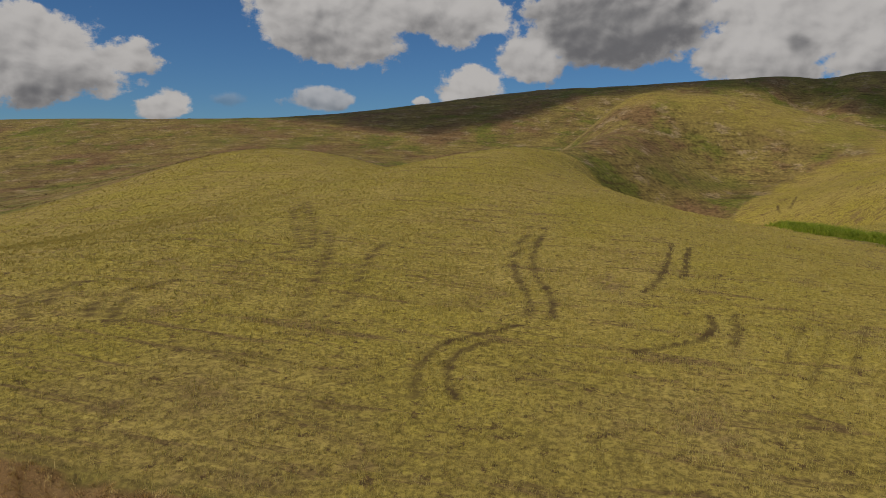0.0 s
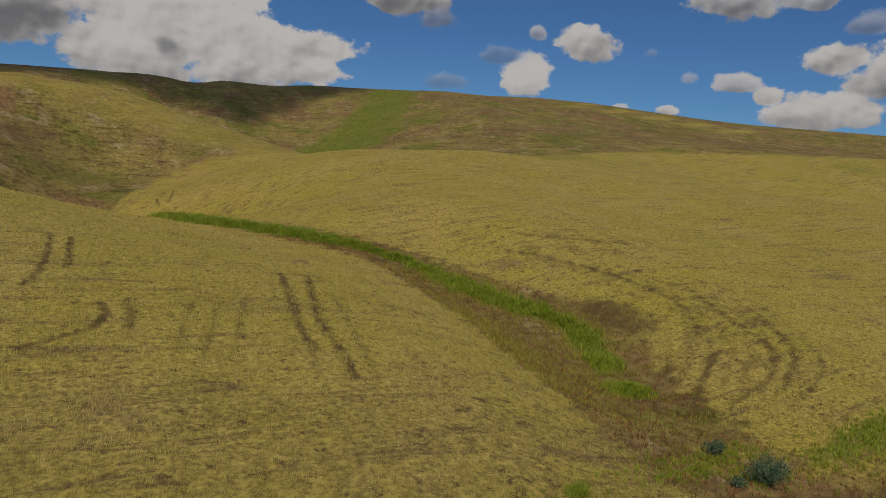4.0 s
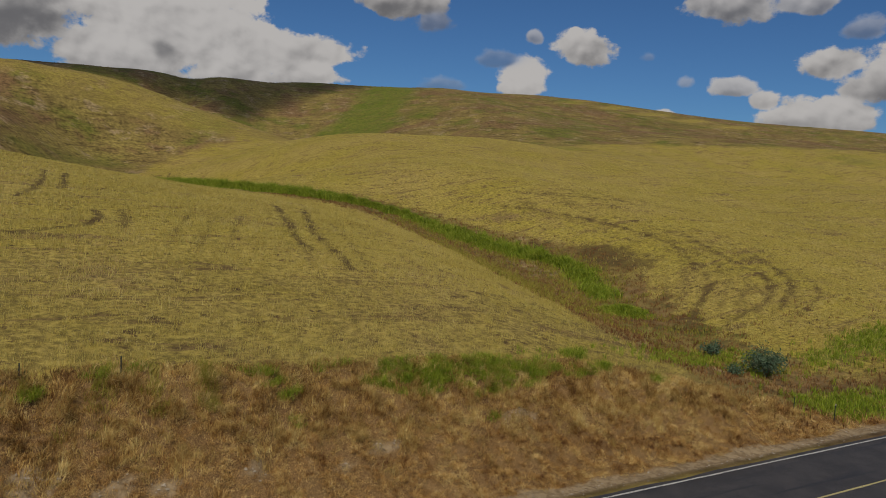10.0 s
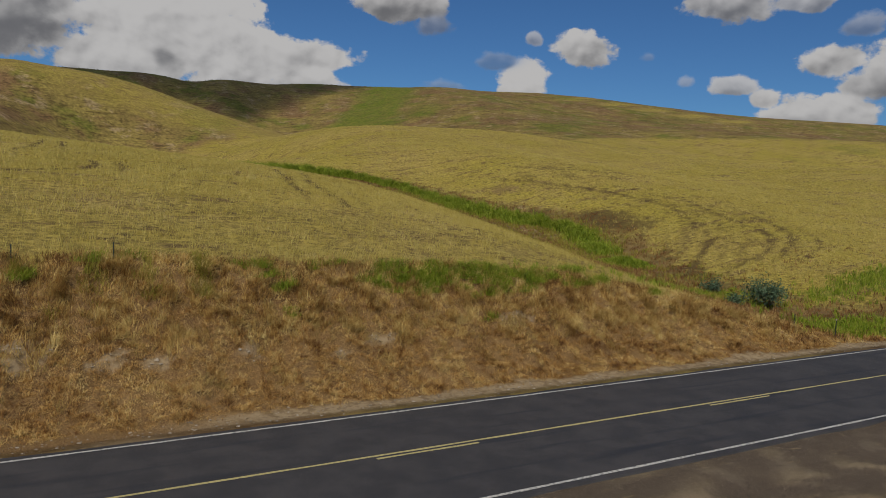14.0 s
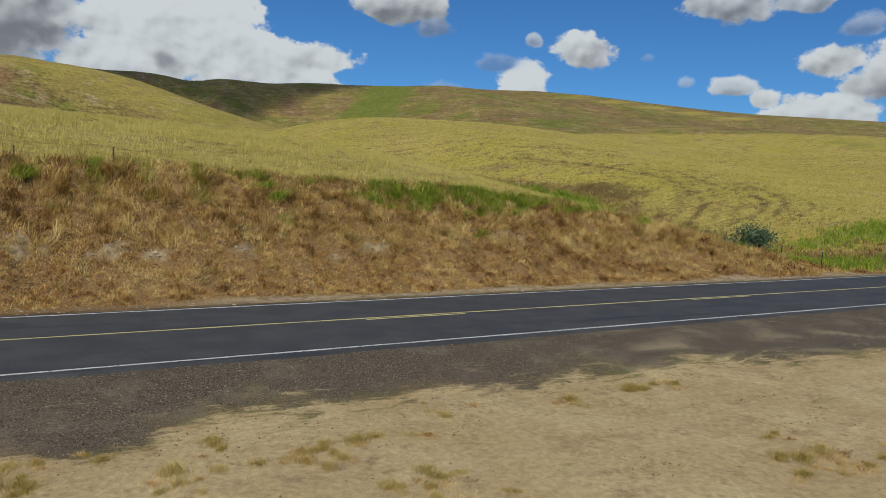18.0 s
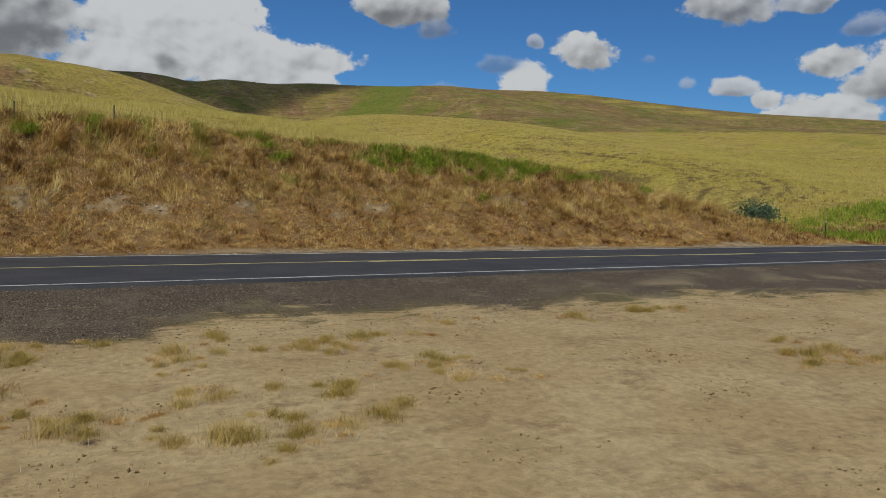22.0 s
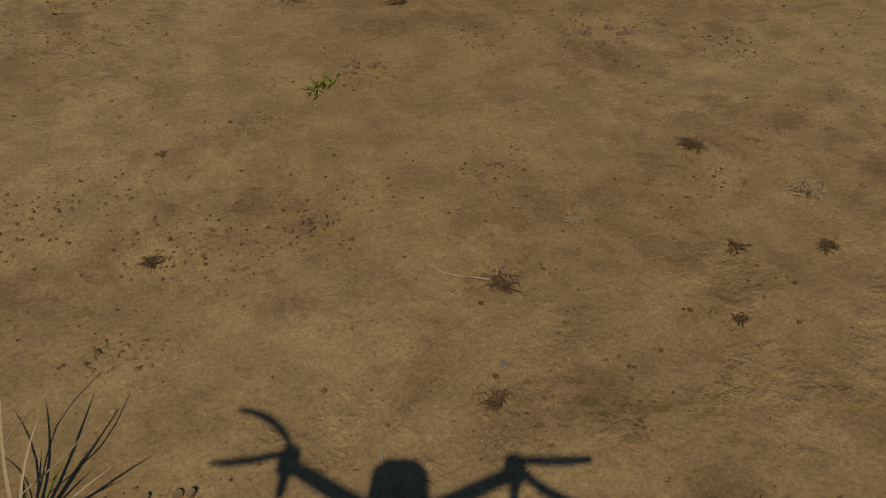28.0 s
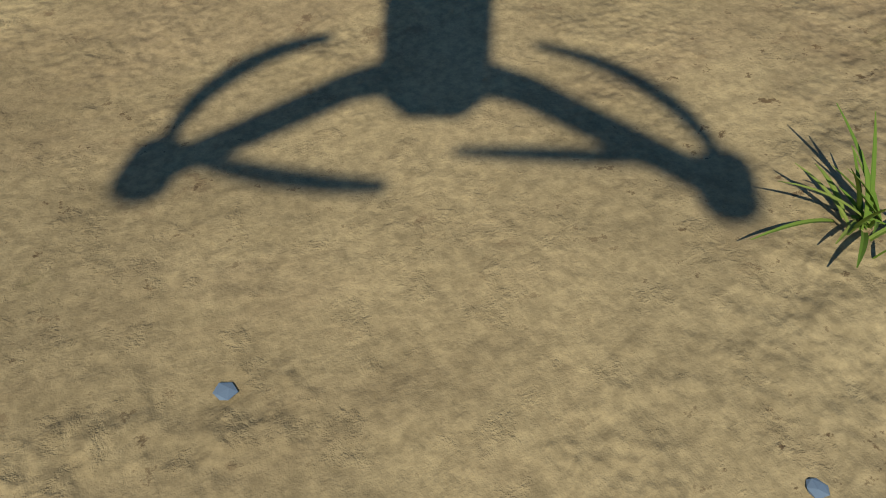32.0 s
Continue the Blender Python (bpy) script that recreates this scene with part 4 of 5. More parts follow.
def leaf_arc(bm, foot, heading, length, width, rise, droop, steps=7):
    """One bent grass leaf, with a fold along its middle."""
    rows, q, pitch = [], Vector(foot), rise
    h = Vector((math.cos(heading), math.sin(heading), 0))
    side = Vector((-h.y, h.x, 0))
    for k in range(steps + 1):
        t = k / steps
        w = width * 0.5 * (0.7 + 0.5 * t) * (1 - t**2.5) + 0.0003
        d = h * math.cos(pitch) + Vector((0, 0, 1)) * math.sin(pitch)
        n = side.cross(d)
        rows.append([bm.verts.new(q - side * w), bm.verts.new(q + n * w * 0.45), bm.verts.new(q + side * w)])
        q = q + d * (length / steps)
        pitch -= droop / steps
    for a, b in zip(rows[:-1], rows[1:]):
        for k in range(2):
            bm.faces.new((a[k], a[k + 1], b[k + 1], b[k]))


def ground_at(x, y, up=0.0):
    return Vector((x, y, float(land(np.array([x]), np.array([y]))[0]) + up))


def lump(bm, at, size, rng, flat=0.6):
    """A rough clod or stone."""
    m = Matrix.Translation(at) @ Euler((rng.uniform(0, 6), rng.uniform(0, 6), rng.uniform(0, 6))).to_matrix().to_4x4()
    made = bmesh.ops.create_icosphere(bm, subdivisions=1, radius=size, matrix=Matrix.Identity(4))["verts"]
    for v in made:
        v.co = v.co * rng.uniform(0.7, 1.25)
    for v in made:
        v.co = m @ v.co
        v.co.z = at[2] + (v.co.z - at[2]) * flat


mat_blade = growth_material("grass_leaf", [(0.13, 0.19, 0.025), (0.22, 0.13, 0.06), (0.46, 0.34, 0.15), (0.58, 0.46, 0.26)], 0.0, 1.0)
mat_fresh = growth_material("fresh_leaf", [(0.08, 0.15, 0.015), (0.17, 0.25, 0.03), (0.30, 0.29, 0.07)], 0.0, 1.0)
mat_dead = growth_material("dead_straw", [(0.42, 0.33, 0.19), (0.55, 0.45, 0.28), (0.30, 0.21, 0.11)], 0.0, 1.0)
mat_twig = growth_material("dark_twig", [(0.08, 0.05, 0.024), (0.17, 0.11, 0.055), (0.28, 0.20, 0.11)], 0.0, 1.0)
mat_clod, g = material("clod")
where = g.n("ShaderNodeNewGeometry").outputs["Position"]
c = g.mix(g.noise(40, 4, 0.6, where), (0.25, 0.165, 0.095), (0.42, 0.31, 0.19))
g.end(c, 0.95, g.noise(300, 4, 0.7, where), 0.5, 0.1, distance=0.004)
mat_stone, g = material("pale_stone")
geo = g.n("ShaderNodeNewGeometry")
c = g.mix(geo.outputs["Random Per Island"], (0.24, 0.18, 0.11), (0.52, 0.44, 0.32))
g.end(g.scaled(g.step(g.noise(25, 4, 0.6, geo.outputs["Position"]), 0.2, 0.8, 0.75, 1.15), c), 0.85, g.noise(60, 4, 0.6, geo.outputs["Position"]), 0.4, 0.2)

# leafy tufts on the sand where the flight ends
rng = random.Random(5)
tuft = empty_thing("grass_tuft", ground_at(-10.60, -16.90), "half-dry leafy grass tuft growing from cracked sand", "grass tuft")
bm = bmesh.new()
for k in range(13):
    leaf_arc(bm, (rng.gauss(0, 0.014), rng.gauss(0, 0.014), -0.01), rng.uniform(0, 6.3), rng.uniform(0.07, 0.15), rng.uniform(0.005, 0.010), rng.uniform(0.8, 1.5), rng.uniform(0.0, 0.9))
part("green_leaves", bm, mat_fresh, tuft, "fresh green leaves")
bm = bmesh.new()
for k in range(20):
    leaf_arc(bm, (rng.gauss(0, 0.018), rng.gauss(0, 0.018), -0.01), rng.uniform(0, 6.3), rng.uniform(0.05, 0.18), rng.uniform(0.003, 0.007), rng.uniform(0.3, 1.4), rng.uniform(0.0, 1.2))
part("dry_leaves", bm, mat_dead, tuft, "bleached dry leaves")
for heading, length in ((2.4, 0.30), (2.9, 0.27), (1.9, 0.26), (1.2, 0.24), (0.7, 0.22)):
    bm = bmesh.new()
    leaf_arc(bm, (0, 0, -0.005), heading, length, 0.006, 1.35, 0.7)
    part("stalk", bm, mat_dead, tuft, "long bent straw stalk")

at = ground_at(-10.035, -17.455)
bm = bmesh.new()
for k in range(22):
    leaf_arc(bm, (rng.gauss(0, 0.008), rng.gauss(0, 0.008), -0.004), rng.uniform(0, 6.3), rng.uniform(0.025, 0.075), rng.uniform(0.002, 0.004), rng.uniform(0.5, 1.4), rng.uniform(0.1, 1.0))
tuft = part("grass_tuft", bm, mat_fresh)
tuft.location = at
tagged(tuft, "small fresh green grass tuft on bare sand", "grass tuft")

at = ground_at(-9.766, -15.869)
bm = bmesh.new()
for k in range(40):
    leaf_arc(bm, (rng.gauss(0, 0.018), rng.gauss(0, 0.012), -0.004), rng.uniform(0, 6.3), rng.uniform(0.02, 0.055), rng.uniform(0.004, 0.008), rng.uniform(0.2, 1.2), rng.uniform(0.1, 0.8), 4)
tuft = part("weed_seedling", bm, mat_fresh)
tuft.location = at
tagged(tuft, "small dark green leafy weed beside broken crust", "weed")


def dry_puff(x, y, size, n, mat, name, label, category):
    at, size = ground_at(x, y), size * 0.68
    bm = bmesh.new()
    for k in range(n):
        a, l = rng.uniform(0, 6.3), rng.uniform(0.4, 1.0) * size
        q0 = Vector((rng.gauss(0, size * 0.25), rng.gauss(0, size * 0.2), 0.0))
        q2 = q0 + Vector((math.cos(a) * l, math.sin(a) * l, rng.uniform(0.0, 0.35) * size))
        q1 = (q0 + q2) / 2 + Vector((rng.gauss(0, 0.15), rng.gauss(0, 0.15), rng.uniform(0.1, 0.3))) * size
        tube(bm, [q0, q1, q2], [0.0012, 0.001, 0.0005], 4)
    ob = part(name, bm, mat)
    ob.location = at
    return tagged(ob, label, category)


dry_puff(-9.86, -16.986, 0.045, 60, mat_twig, "dry_weed", "withered tangled weed lying on the sand", "dry weed")
dry_puff(-9.461, -16.645, 0.04, 40, mat_dead, "dry_weed", "pale withered weed lying on the sand", "dry weed")
dry_puff(-9.70, -16.75, 0.05, 60, mat_twig, "root_clump", "dark root clump in a small hole in the soil", "roots")
dry_puff(-9.345, -17.04, 0.028, 30, mat_twig, "root_clump", "dark broken root lying in the sand", "roots")
dry_puff(-9.02, -16.54, 0.06, 50, mat_twig, "dead_weed", "dark dead weed on the dry soil", "dry weed")
dry_puff(-8.907, -16.81, 0.07, 45, mat_dead, "straw_heap", "small heap of broken straw on the soil", "straw")
dry_puff(-9.67, -15.297, 0.09, 60, mat_dead, "straw_heap", "small heap of dead straw on the soil", "straw")
dry_puff(-9.34, -15.452, 0.06, 40, mat_twig, "dead_weed", "dark dead weed on the dry soil", "dry weed")
dry_puff(-9.197, -16.874, 0.04, 25, mat_twig, "dead_weed", "small dark dead weed on the soil", "dry weed")
dry_puff(-9.02, -16.967, 0.045, 30, mat_twig, "dead_weed", "small dark dead weed on the soil", "dry weed")
dry_puff(-10.23, -16.015, 0.03, 14, mat_twig, "dead_weed", "small dark dead weed on the soil", "dry weed")
dry_puff(-10.32, -16.377, 0.05, 30, mat_twig, "dead_weed", "small dark dead weed on the soil", "dry weed")
dry_puff(-9.24, -15.14, 0.08, 40, mat_twig, "dead_weed", "dark dead weed on the dry soil", "dry weed")
dry_puff(-10.08, -10.98, 0.12, 50, mat_twig, "dead_weed", "dark dead weed standing on the sand", "dry weed")


def straw(x, y, heading, length, thick=0.0018, bend=0.1, lift=0.004, mat=mat_dead):
    at = ground_at(x, y, lift)
    h, n = Vector((math.cos(heading), math.sin(heading), 0)), Vector((-math.sin(heading), math.cos(heading), 0))
    pts = [h * length * t + n * bend * length * math.sin(t * 3.1) + Vector((0, 0, 0.03 * length * math.sin(t * 6))) for t in (0, 0.25, 0.5, 0.75, 1.0)]
    bm = bmesh.new()
    tube(bm, pts, [thick, thick * 0.9, thick, thick * 0.8, thick * 0.5], 6)
    ob = part("straw", bm, mat)
    ob.location = at
    return tagged(ob, "single pale dry straw stalk lying on sand", "straw", "loose straws")


straw(-9.72, -16.727, 2.33, 0.135, 0.002)
straw(-10.53, -16.955, 0.55, 0.085, 0.002, 0.06)
straw(-10.085, -17.01, 1.2, 0.03, 0.0016, 0.02)
straw(-10.62, -16.92, 3.7, 0.16, 0.0028, 0.05)
straw(-10.60, -16.93, 3.95, 0.12, 0.0022, 0.05)
straw(-10.56, -16.93, 5.6, 0.05, 0.002, 0.05)
straw(-10.62, -16.88, 1.0, 0.24, 0.0014, 0.12, 0.09)
straw(-10.61, -16.88, 0.75, 0.22, 0.0014, -0.1, 0.07)
straw(-8.93, -16.80, 0.1, 0.09, 0.0022)
straw(-10.04, -17.06, 5.4, 0.02, 0.0011, 0.2, 0.002, mat_twig)


def crust(x, y, wide, n, seed, label):
    """Cracked slabs of dried mud, a little lifted."""
    thing = empty_thing("soil_crust", ground_at(x, y), label, "soil crust", "broken soil crusts")
    r = random.Random(seed)
    for k in range(n):
        a, d = r.uniform(0, 6.3), wide * math.sqrt(r.uniform(0.02, 1))
        cx, cy, s = math.cos(a) * d, math.sin(a) * d * 0.7, wide * r.uniform(0.08, 0.17)
        bm = bmesh.new()
        ring = [(cx + s * r.uniform(0.7, 1.2) * math.cos(q * 6.283 / 7), cy + s * 0.8 * r.uniform(0.7, 1.2) * math.sin(q * 6.283 / 7)) for q in range(7)]
        tx, ty, high = r.uniform(-0.3, 0.3), r.uniform(-0.3, 0.3), r.uniform(0.006, 0.013)
        top = [bm.verts.new((px, py, high + tx * (px - cx) + ty * (py - cy) + r.uniform(-0.001, 0.001))) for px, py in ring]
        low = [bm.verts.new((px * 0.97 + cx * 0.03, py * 0.97 + cy * 0.03, -0.012)) for px, py in ring]
        bm.faces.new(top)
        for q in range(7):
            bm.faces.new((low[q], low[(q + 1) % 7], top[(q + 1) % 7], top[q]))
        part("crust_piece", bm, mat_clod, thing)


crust(-9.516, -16.406, 0.055, 9, 1, "pale cracked mud crust broken into slabs")
crust(-9.633, -15.835, 0.07, 10, 2, "pale cracked mud crust beside a green weed")
crust(-9.996, -16.411, 0.05, 8, 3, "small cracked mud crust on the sand")
crust(-10.42, -16.93, 0.055, 12, 4, "dark cracked soil crust beside a grass tuft")
crust(-10.50, -16.94, 0.05, 9, 5, "dark cracked soil crust beside a grass tuft")
crust(-8.844, -15.91, 0.12, 14, 6, "broken soil crust on the sandy lot")
crust(-9.70, -16.73, 0.05, 9, 7, "broken soil crust round a root clump")

for x, y, s in ((-9.807, -16.923, 0.006), (-10.36, -17.399, 0.005), (-10.161, -17.545, 0.005)):
    bm = bmesh.new()
    lump(bm, (0, 0, 0.001), s, rng, 0.25)
    mat_chip = bpy.data.materials.get("blue_plastic")
    if not mat_chip:
        mat_chip, g = material("blue_plastic")
        g.end(g.mix(g.noise(80, 3, 0.5), (0.15, 0.20, 0.25), (0.24, 0.29, 0.34)), 0.5, gloss=0.4)
    ob = part("plastic_chip", bm, mat_chip)
    ob.location = ground_at(x, y)
    tagged(ob, "tiny blue plastic chip lying on sand", "plastic chip", "blue chips")

# crumbs of soil
r = random.Random(9)
bm = bmesh.new()
lump(bm, (0, 0, 0), 1.0, r, 0.6)
cv = np.array([v.co[:] for v in bm.verts])
cf = np.array([[v.index for v in f.verts] for f in bm.faces])
bm.free()


def crumbs(x, y, size, seed, sink=0.2):
    q = np.random.RandomState(seed)
    n = len(x)
    a = q.uniform(0, 6.28, n)
    sc = np.stack([size * q.uniform(0.7, 1.3, n), size * q.uniform(0.7, 1.3, n), size * q.uniform(0.5, 0.9, n)], -1)
    base = cv[None] * sc[:, None]
    rot = np.stack([base[..., 0] * np.cos(a)[:, None] - base[..., 1] * np.sin(a)[:, None], base[..., 0] * np.sin(a)[:, None] + base[..., 1] * np.cos(a)[:, None], base[..., 2]], -1)
    z = land(x, y) + size * (0.5 - sink)
    rot += np.stack([x, y, z], -1)[:, None]
    return rot.reshape(-1, 3), (cf[None] + (np.arange(n) * len(cv))[:, None, None]).reshape(-1, 3)


def chips(x, y, size, seed, lift=0.25):
    """Grit: a rough eight-sided grain at each place."""
    q = np.random.RandomState(seed)
    n = len(x)
    base = np.array([(1, 0, 0), (-1, 0, 0), (0, 1, 0), (0, -1, 0), (0, 0, 1), (0, 0, -1)], float)
    tri = np.array([(0, 2, 4), (2, 1, 4), (1, 3, 4), (3, 0, 4), (2, 0, 5), (1, 2, 5), (3, 1, 5), (0, 3, 5)])
    v = base[None] * (np.broadcast_to(size, n) * 1.0)[:, None, None] * q.uniform(0.55, 1.35, (n, 6, 1)) * (1, 1, 0.65)
    v += q.normal(0, 0.18, (n, 6, 3)) * np.broadcast_to(size, n)[:, None, None]
    a = q.uniform(0, 6.28, n)
    v = np.stack([v[..., 0] * np.cos(a)[:, None] - v[..., 1] * np.sin(a)[:, None], v[..., 0] * np.sin(a)[:, None] + v[..., 1] * np.cos(a)[:, None], v[..., 2]], -1)
    v += np.stack([x, y, land(x, y) + np.broadcast_to(size, n) * lift], -1)[:, None]
    return v.reshape(-1, 3), (tri[None] + (np.arange(n) * 6)[:, None, None]).reshape(-1, 3)


def grain_material(name, colours):
    """Loose grains, each of its own shade."""
    mat, g = material(name)
    geo = g.n("ShaderNodeNewGeometry")
    pick = g.mix(geo.outputs["Random Per Island"], colours[0], colours[1])
    g.end(g.scaled(g.step(g.noise(90, 4, 0.6, geo.outputs["Position"]), 0.2, 0.8, 0.75, 1.2), pick), 0.95, gloss=0.1)
    return mat


mat_crumb = grain_material("soil_crumb", ((0.16, 0.10, 0.042), (0.42, 0.31, 0.145)))
mat_grit = grain_material("road_grit", ((0.032, 0.025, 0.018), (0.33, 0.26, 0.17)))
rng2 = np.random.RandomState(62)
x, y, k = strewn(60, 42000, -12.4, -7.2, -18.2, -13.5)
lie = smooth(wave(x, y, 0.9, 61) + 0.6 * wave(x, y, 0.3, 62), 0.0, 1.2)
keep = k < 0.10 + 0.90 * lie
x, y = x[keep], y[keep]
spots = [(rng2.uniform(-12, -7.3), rng2.uniform(-17.2, -13.4), rng2.uniform(0.03, 0.14)) for _ in range(70)]
spots += [(-9.516, -16.406, 0.07), (-9.633, -15.835, 0.08), (-9.996, -16.411, 0.06), (-10.45, -16.93, 0.07), (-8.844, -15.91, 0.15), (-9.70, -16.73, 0.06), (-8.3, -14.9, 0.2), (-7.9, -15.3, 0.15), (-8.9, -14.7, 0.12)]
heap_x = np.concatenate([rng2.normal(px, w, int(1500 * w)) for px, py, w in spots])
heap_y = np.concatenate([rng2.normal(py, 0.6 * w, int(1500 * w)) for px, py, w in spots])
near = np.hypot(x + 10.2, y + 17.25) > 0.33
x, y = x[near], y[near]
heaps = chips(heap_x, heap_y, 0.0015 + 0.0055 * rng2.uniform(0, 1, len(heap_x)) ** 3, 75)
stuff("soil_crumbs", joined(chips(x, y, 0.0010 + 0.0055 * rng2.uniform(0, 1, len(x)) ** 5, 64), heaps), mat_crumb, "crumbs of dry brown soil strewn over sand", "soil")
x, y, k = strewn(65, 44000, -14, 12, -14.5, -6.4)
lie = smooth(wave(0.45 * x, y, 1.1, 66) + 0.6 * wave(x, y, 0.5, 67) + 0.4 * wave(x, y, 3.5, 70), 0.35, 1.4)
keep = k < lie * zones(x, y)[0]
x, y = x[keep], y[keep]
stuff("soil_clods", chips(x, y, 0.005 + 0.020 * rng2.uniform(0, 1, len(x)) ** 4, 69), mat_crumb, "small clods of dry soil on the lot", "soil")
# loose grit of the shoulder
x, y, k = strewn(71, 46000, -15, 9, -8.2, -3.7)
s6 = zones(x, y)
keep = k < (0.25 + 0.75 * smooth(6 - np.abs(x + 6), -6, 4)) * np.maximum(s6[5], 0.25 * smooth(y, -8.0, -6.6)) * (1 - 0.7 * tyre_sand(x, y))
x, y = x[keep], y[keep]
stuff("shoulder_grit", chips(x, y, 0.006 + 0.012 * rng2.uniform(0, 1, len(x)) ** 3, 74), mat_grit, "loose dark and pale grit on the road shoulder", "gravel")

# stones along the foot of the cut and on its bare patches
x, y, k = strewn(70, 3200, -16, 34, 3.75, 5.0)
keep = k < np.exp(-(((y - 4.3) / 0.35) ** 2))
x, y = x[keep], y[keep]
sizes = 0.010 + 0.05 * np.random.RandomState(71).uniform(0, 1, len(x)) ** 5
stuff("roadside_stones", crumbs(x, y, sizes, 72), mat_stone, "pale loose stones along the foot of the cut", "stones")
# crumbling soil of the bare patches
x, y, k = strewn(73, 26000, -13.5, 9, 6.4, 9.6)
keep = k < 0.35 * bare_soil(x, y)
x, y = x[keep], y[keep]
stuff("bank_clods", chips(x, y, 0.012 + 0.07 * rng2.uniform(0, 1, len(x)) ** 4, 80, 0.05), mat_stone, "crumbling pale soil clods on the bare bank", "clods")

# dry tufts on the lot
mat_lot = growth_material("half_dry_grass", [(0.17, 0.115, 0.022), (0.35, 0.245, 0.05), (0.55, 0.40, 0.12)], 0.0, 1.0)
kinds = []
for k in range(6):
    q = np.random.RandomState(110 + k)
    n = (60, 84, 60, 80, 64, 70)[k]
    a, d = q.uniform(0, 6.28, n), 0.13 * q.uniform(0, 1, n)
    fx, fy = np.cos(a) * d * 1.3, np.sin(a) * d
    kinds.append(mesh_from("dry_tuft", *blades(fx, fy, 0 * fx, (0.12, 0.15, 0.09, 0.17, 0.10, 0.15)[k], 0.0036, (1.1, 0.9, 1.3, 0.65, 1.2, 0.9)[k], 0.03, 4, 120 + k, (0.12, -0.05)), (mat_pale, mat_lot, mat_straw, mat_pale, mat_straw, mat_lot)[k]))
TUFTS = [(-10.73, -7.77, 1), (-9.98, -7.05, 1), (-8.33, -7.25, 0), (-9.21, -8.63, 1), (-9.0, -8.4, 0), (-7.28, -8.02, 3), (-7.5, -8.2, 0), (-6.9, -7.9, 1), (-6.65, -9.61, 3), (-6.12, -9.81, 3), (-5.9, -9.6, 1), (-7.42, -10.14, 1), (-8.46, -10.9, 1),
         (-10.43, -10.27, 3), (-10.6, -10.0, 1), (-7.48, -11.31, 1), (-8.36, -11.78, 2), (-8.88, -11.41, 2), (-5.28, -10.28, 0)]
TUFTS += [(-0.08, -7.39, 1), (-2.03, -7.7, 0), (-0.64, -11.56, 2), (-0.1, -11.77, 4), (0.1, -11.3, 2), (-5.52, -8.03, 0), (-6.74, -8.59, 2), (-10.1, -10.74, 1), (-8.9, -10.12, 0), (-9.6, -10.5, 2), (0.36, -7.18, 1), (-11.2, -7.6, 3), (-11.0, -8.3, 1), (-4.6, -7.2, 0)]
q = random.Random(77)
NAMES = ("low pale straw grass tuft on the sandy lot", "half-green dry grass tuft on the sandy lot", "rusty withered grass tuft on the sandy lot", "tall pale straw grass tuft on the sandy lot", "small brown dead grass tuft on sand", "bleached thin grass tuft on the sandy lot")
TUFTS += [(x + q.gauss(0, 0.30), y + q.gauss(0, 0.22), q.randrange(6)) for x, y, w in TUFTS for _ in range(4)]
TUFTS += [(q.uniform(-14.5, -10.8), q.uniform(-9.6, -7.0), q.choice((1, 2, 2, 3, 4, 5))) for _ in range(34)]
TUFTS += [(q.gauss(-0.2, 0.8), q.gauss(-11.3, 0.5), q.choice((1, 2, 4, 4, 5))) for _ in range(14)]
for k, (x, y, which) in enumerate(TUFTS):
    ob = new("dry_tuft", kinds[which])
    w = (0.45 + 0.8 * random.Random(k).random() ** 1.8) * (1.5 if x < -10.8 else 1.0)
    ob.matrix_basis = Matrix.Translation(ground_at(x, y, 0.012)) @ pose(0, 0, 0, 0, 0, 67 * k) @ Matrix.Diagonal((w * 1.15, w * 1.15, w, 1))
    tagged(ob, NAMES[which], "grass tuft", "tufts on the lot")
# thin wisps round the tufts and over the lot
q = np.random.RandomState(130)
pick = q.randint(0, len(TUFTS), 1500)
x = np.array([TUFTS[i][0] for i in pick]) + q.normal(0, 0.30, 1500)
y = np.array([TUFTS[i][1] for i in pick]) + q.normal(0, 0.22, 1500)
x2, y2, k2 = strewn(131, 1500, -14, 5, -13.0, -6.3)
keep = k2 < smooth(wave(x2, y2, 2.5, 131) + 0.6 * smooth(-x2, 4, 9), 0.2, 1.4) * zones(x2, y2)[0]
x, y = np.r_[x, x2[keep]], np.r_[y, y2[keep]]
stuff("lot_grass", blades(x, y, land(x, y), 0.11, 0.0035, 0.8, 0.03, 6, 132), mat_dead, "sparse dead grass wisps across the lot", "dry grass")

x, y, k = strewn(133, 5200, -14.5, 6, -14.5, -6.6)
keep = k < (0.25 + 0.75 * smooth(wave(x, y, 1.6, 134) + 0.5 * wave(x, y, 0.5, 135), 0.0, 1.2)) * zones(x, y)[0] * (0.15 + 0.85 * smooth(-x, 3, 9)) * smooth(y, -12.5, -10)
x, y = x[keep], y[keep]
stuff("lot_litter", blades(x, y, land(x, y) + 0.026, 0.045, 0.005, 2.4, 0.05, 4, 136), mat_twig, "dark broken stalks and leaf litter on the sand", "litter")

# shrubs in the wet draw


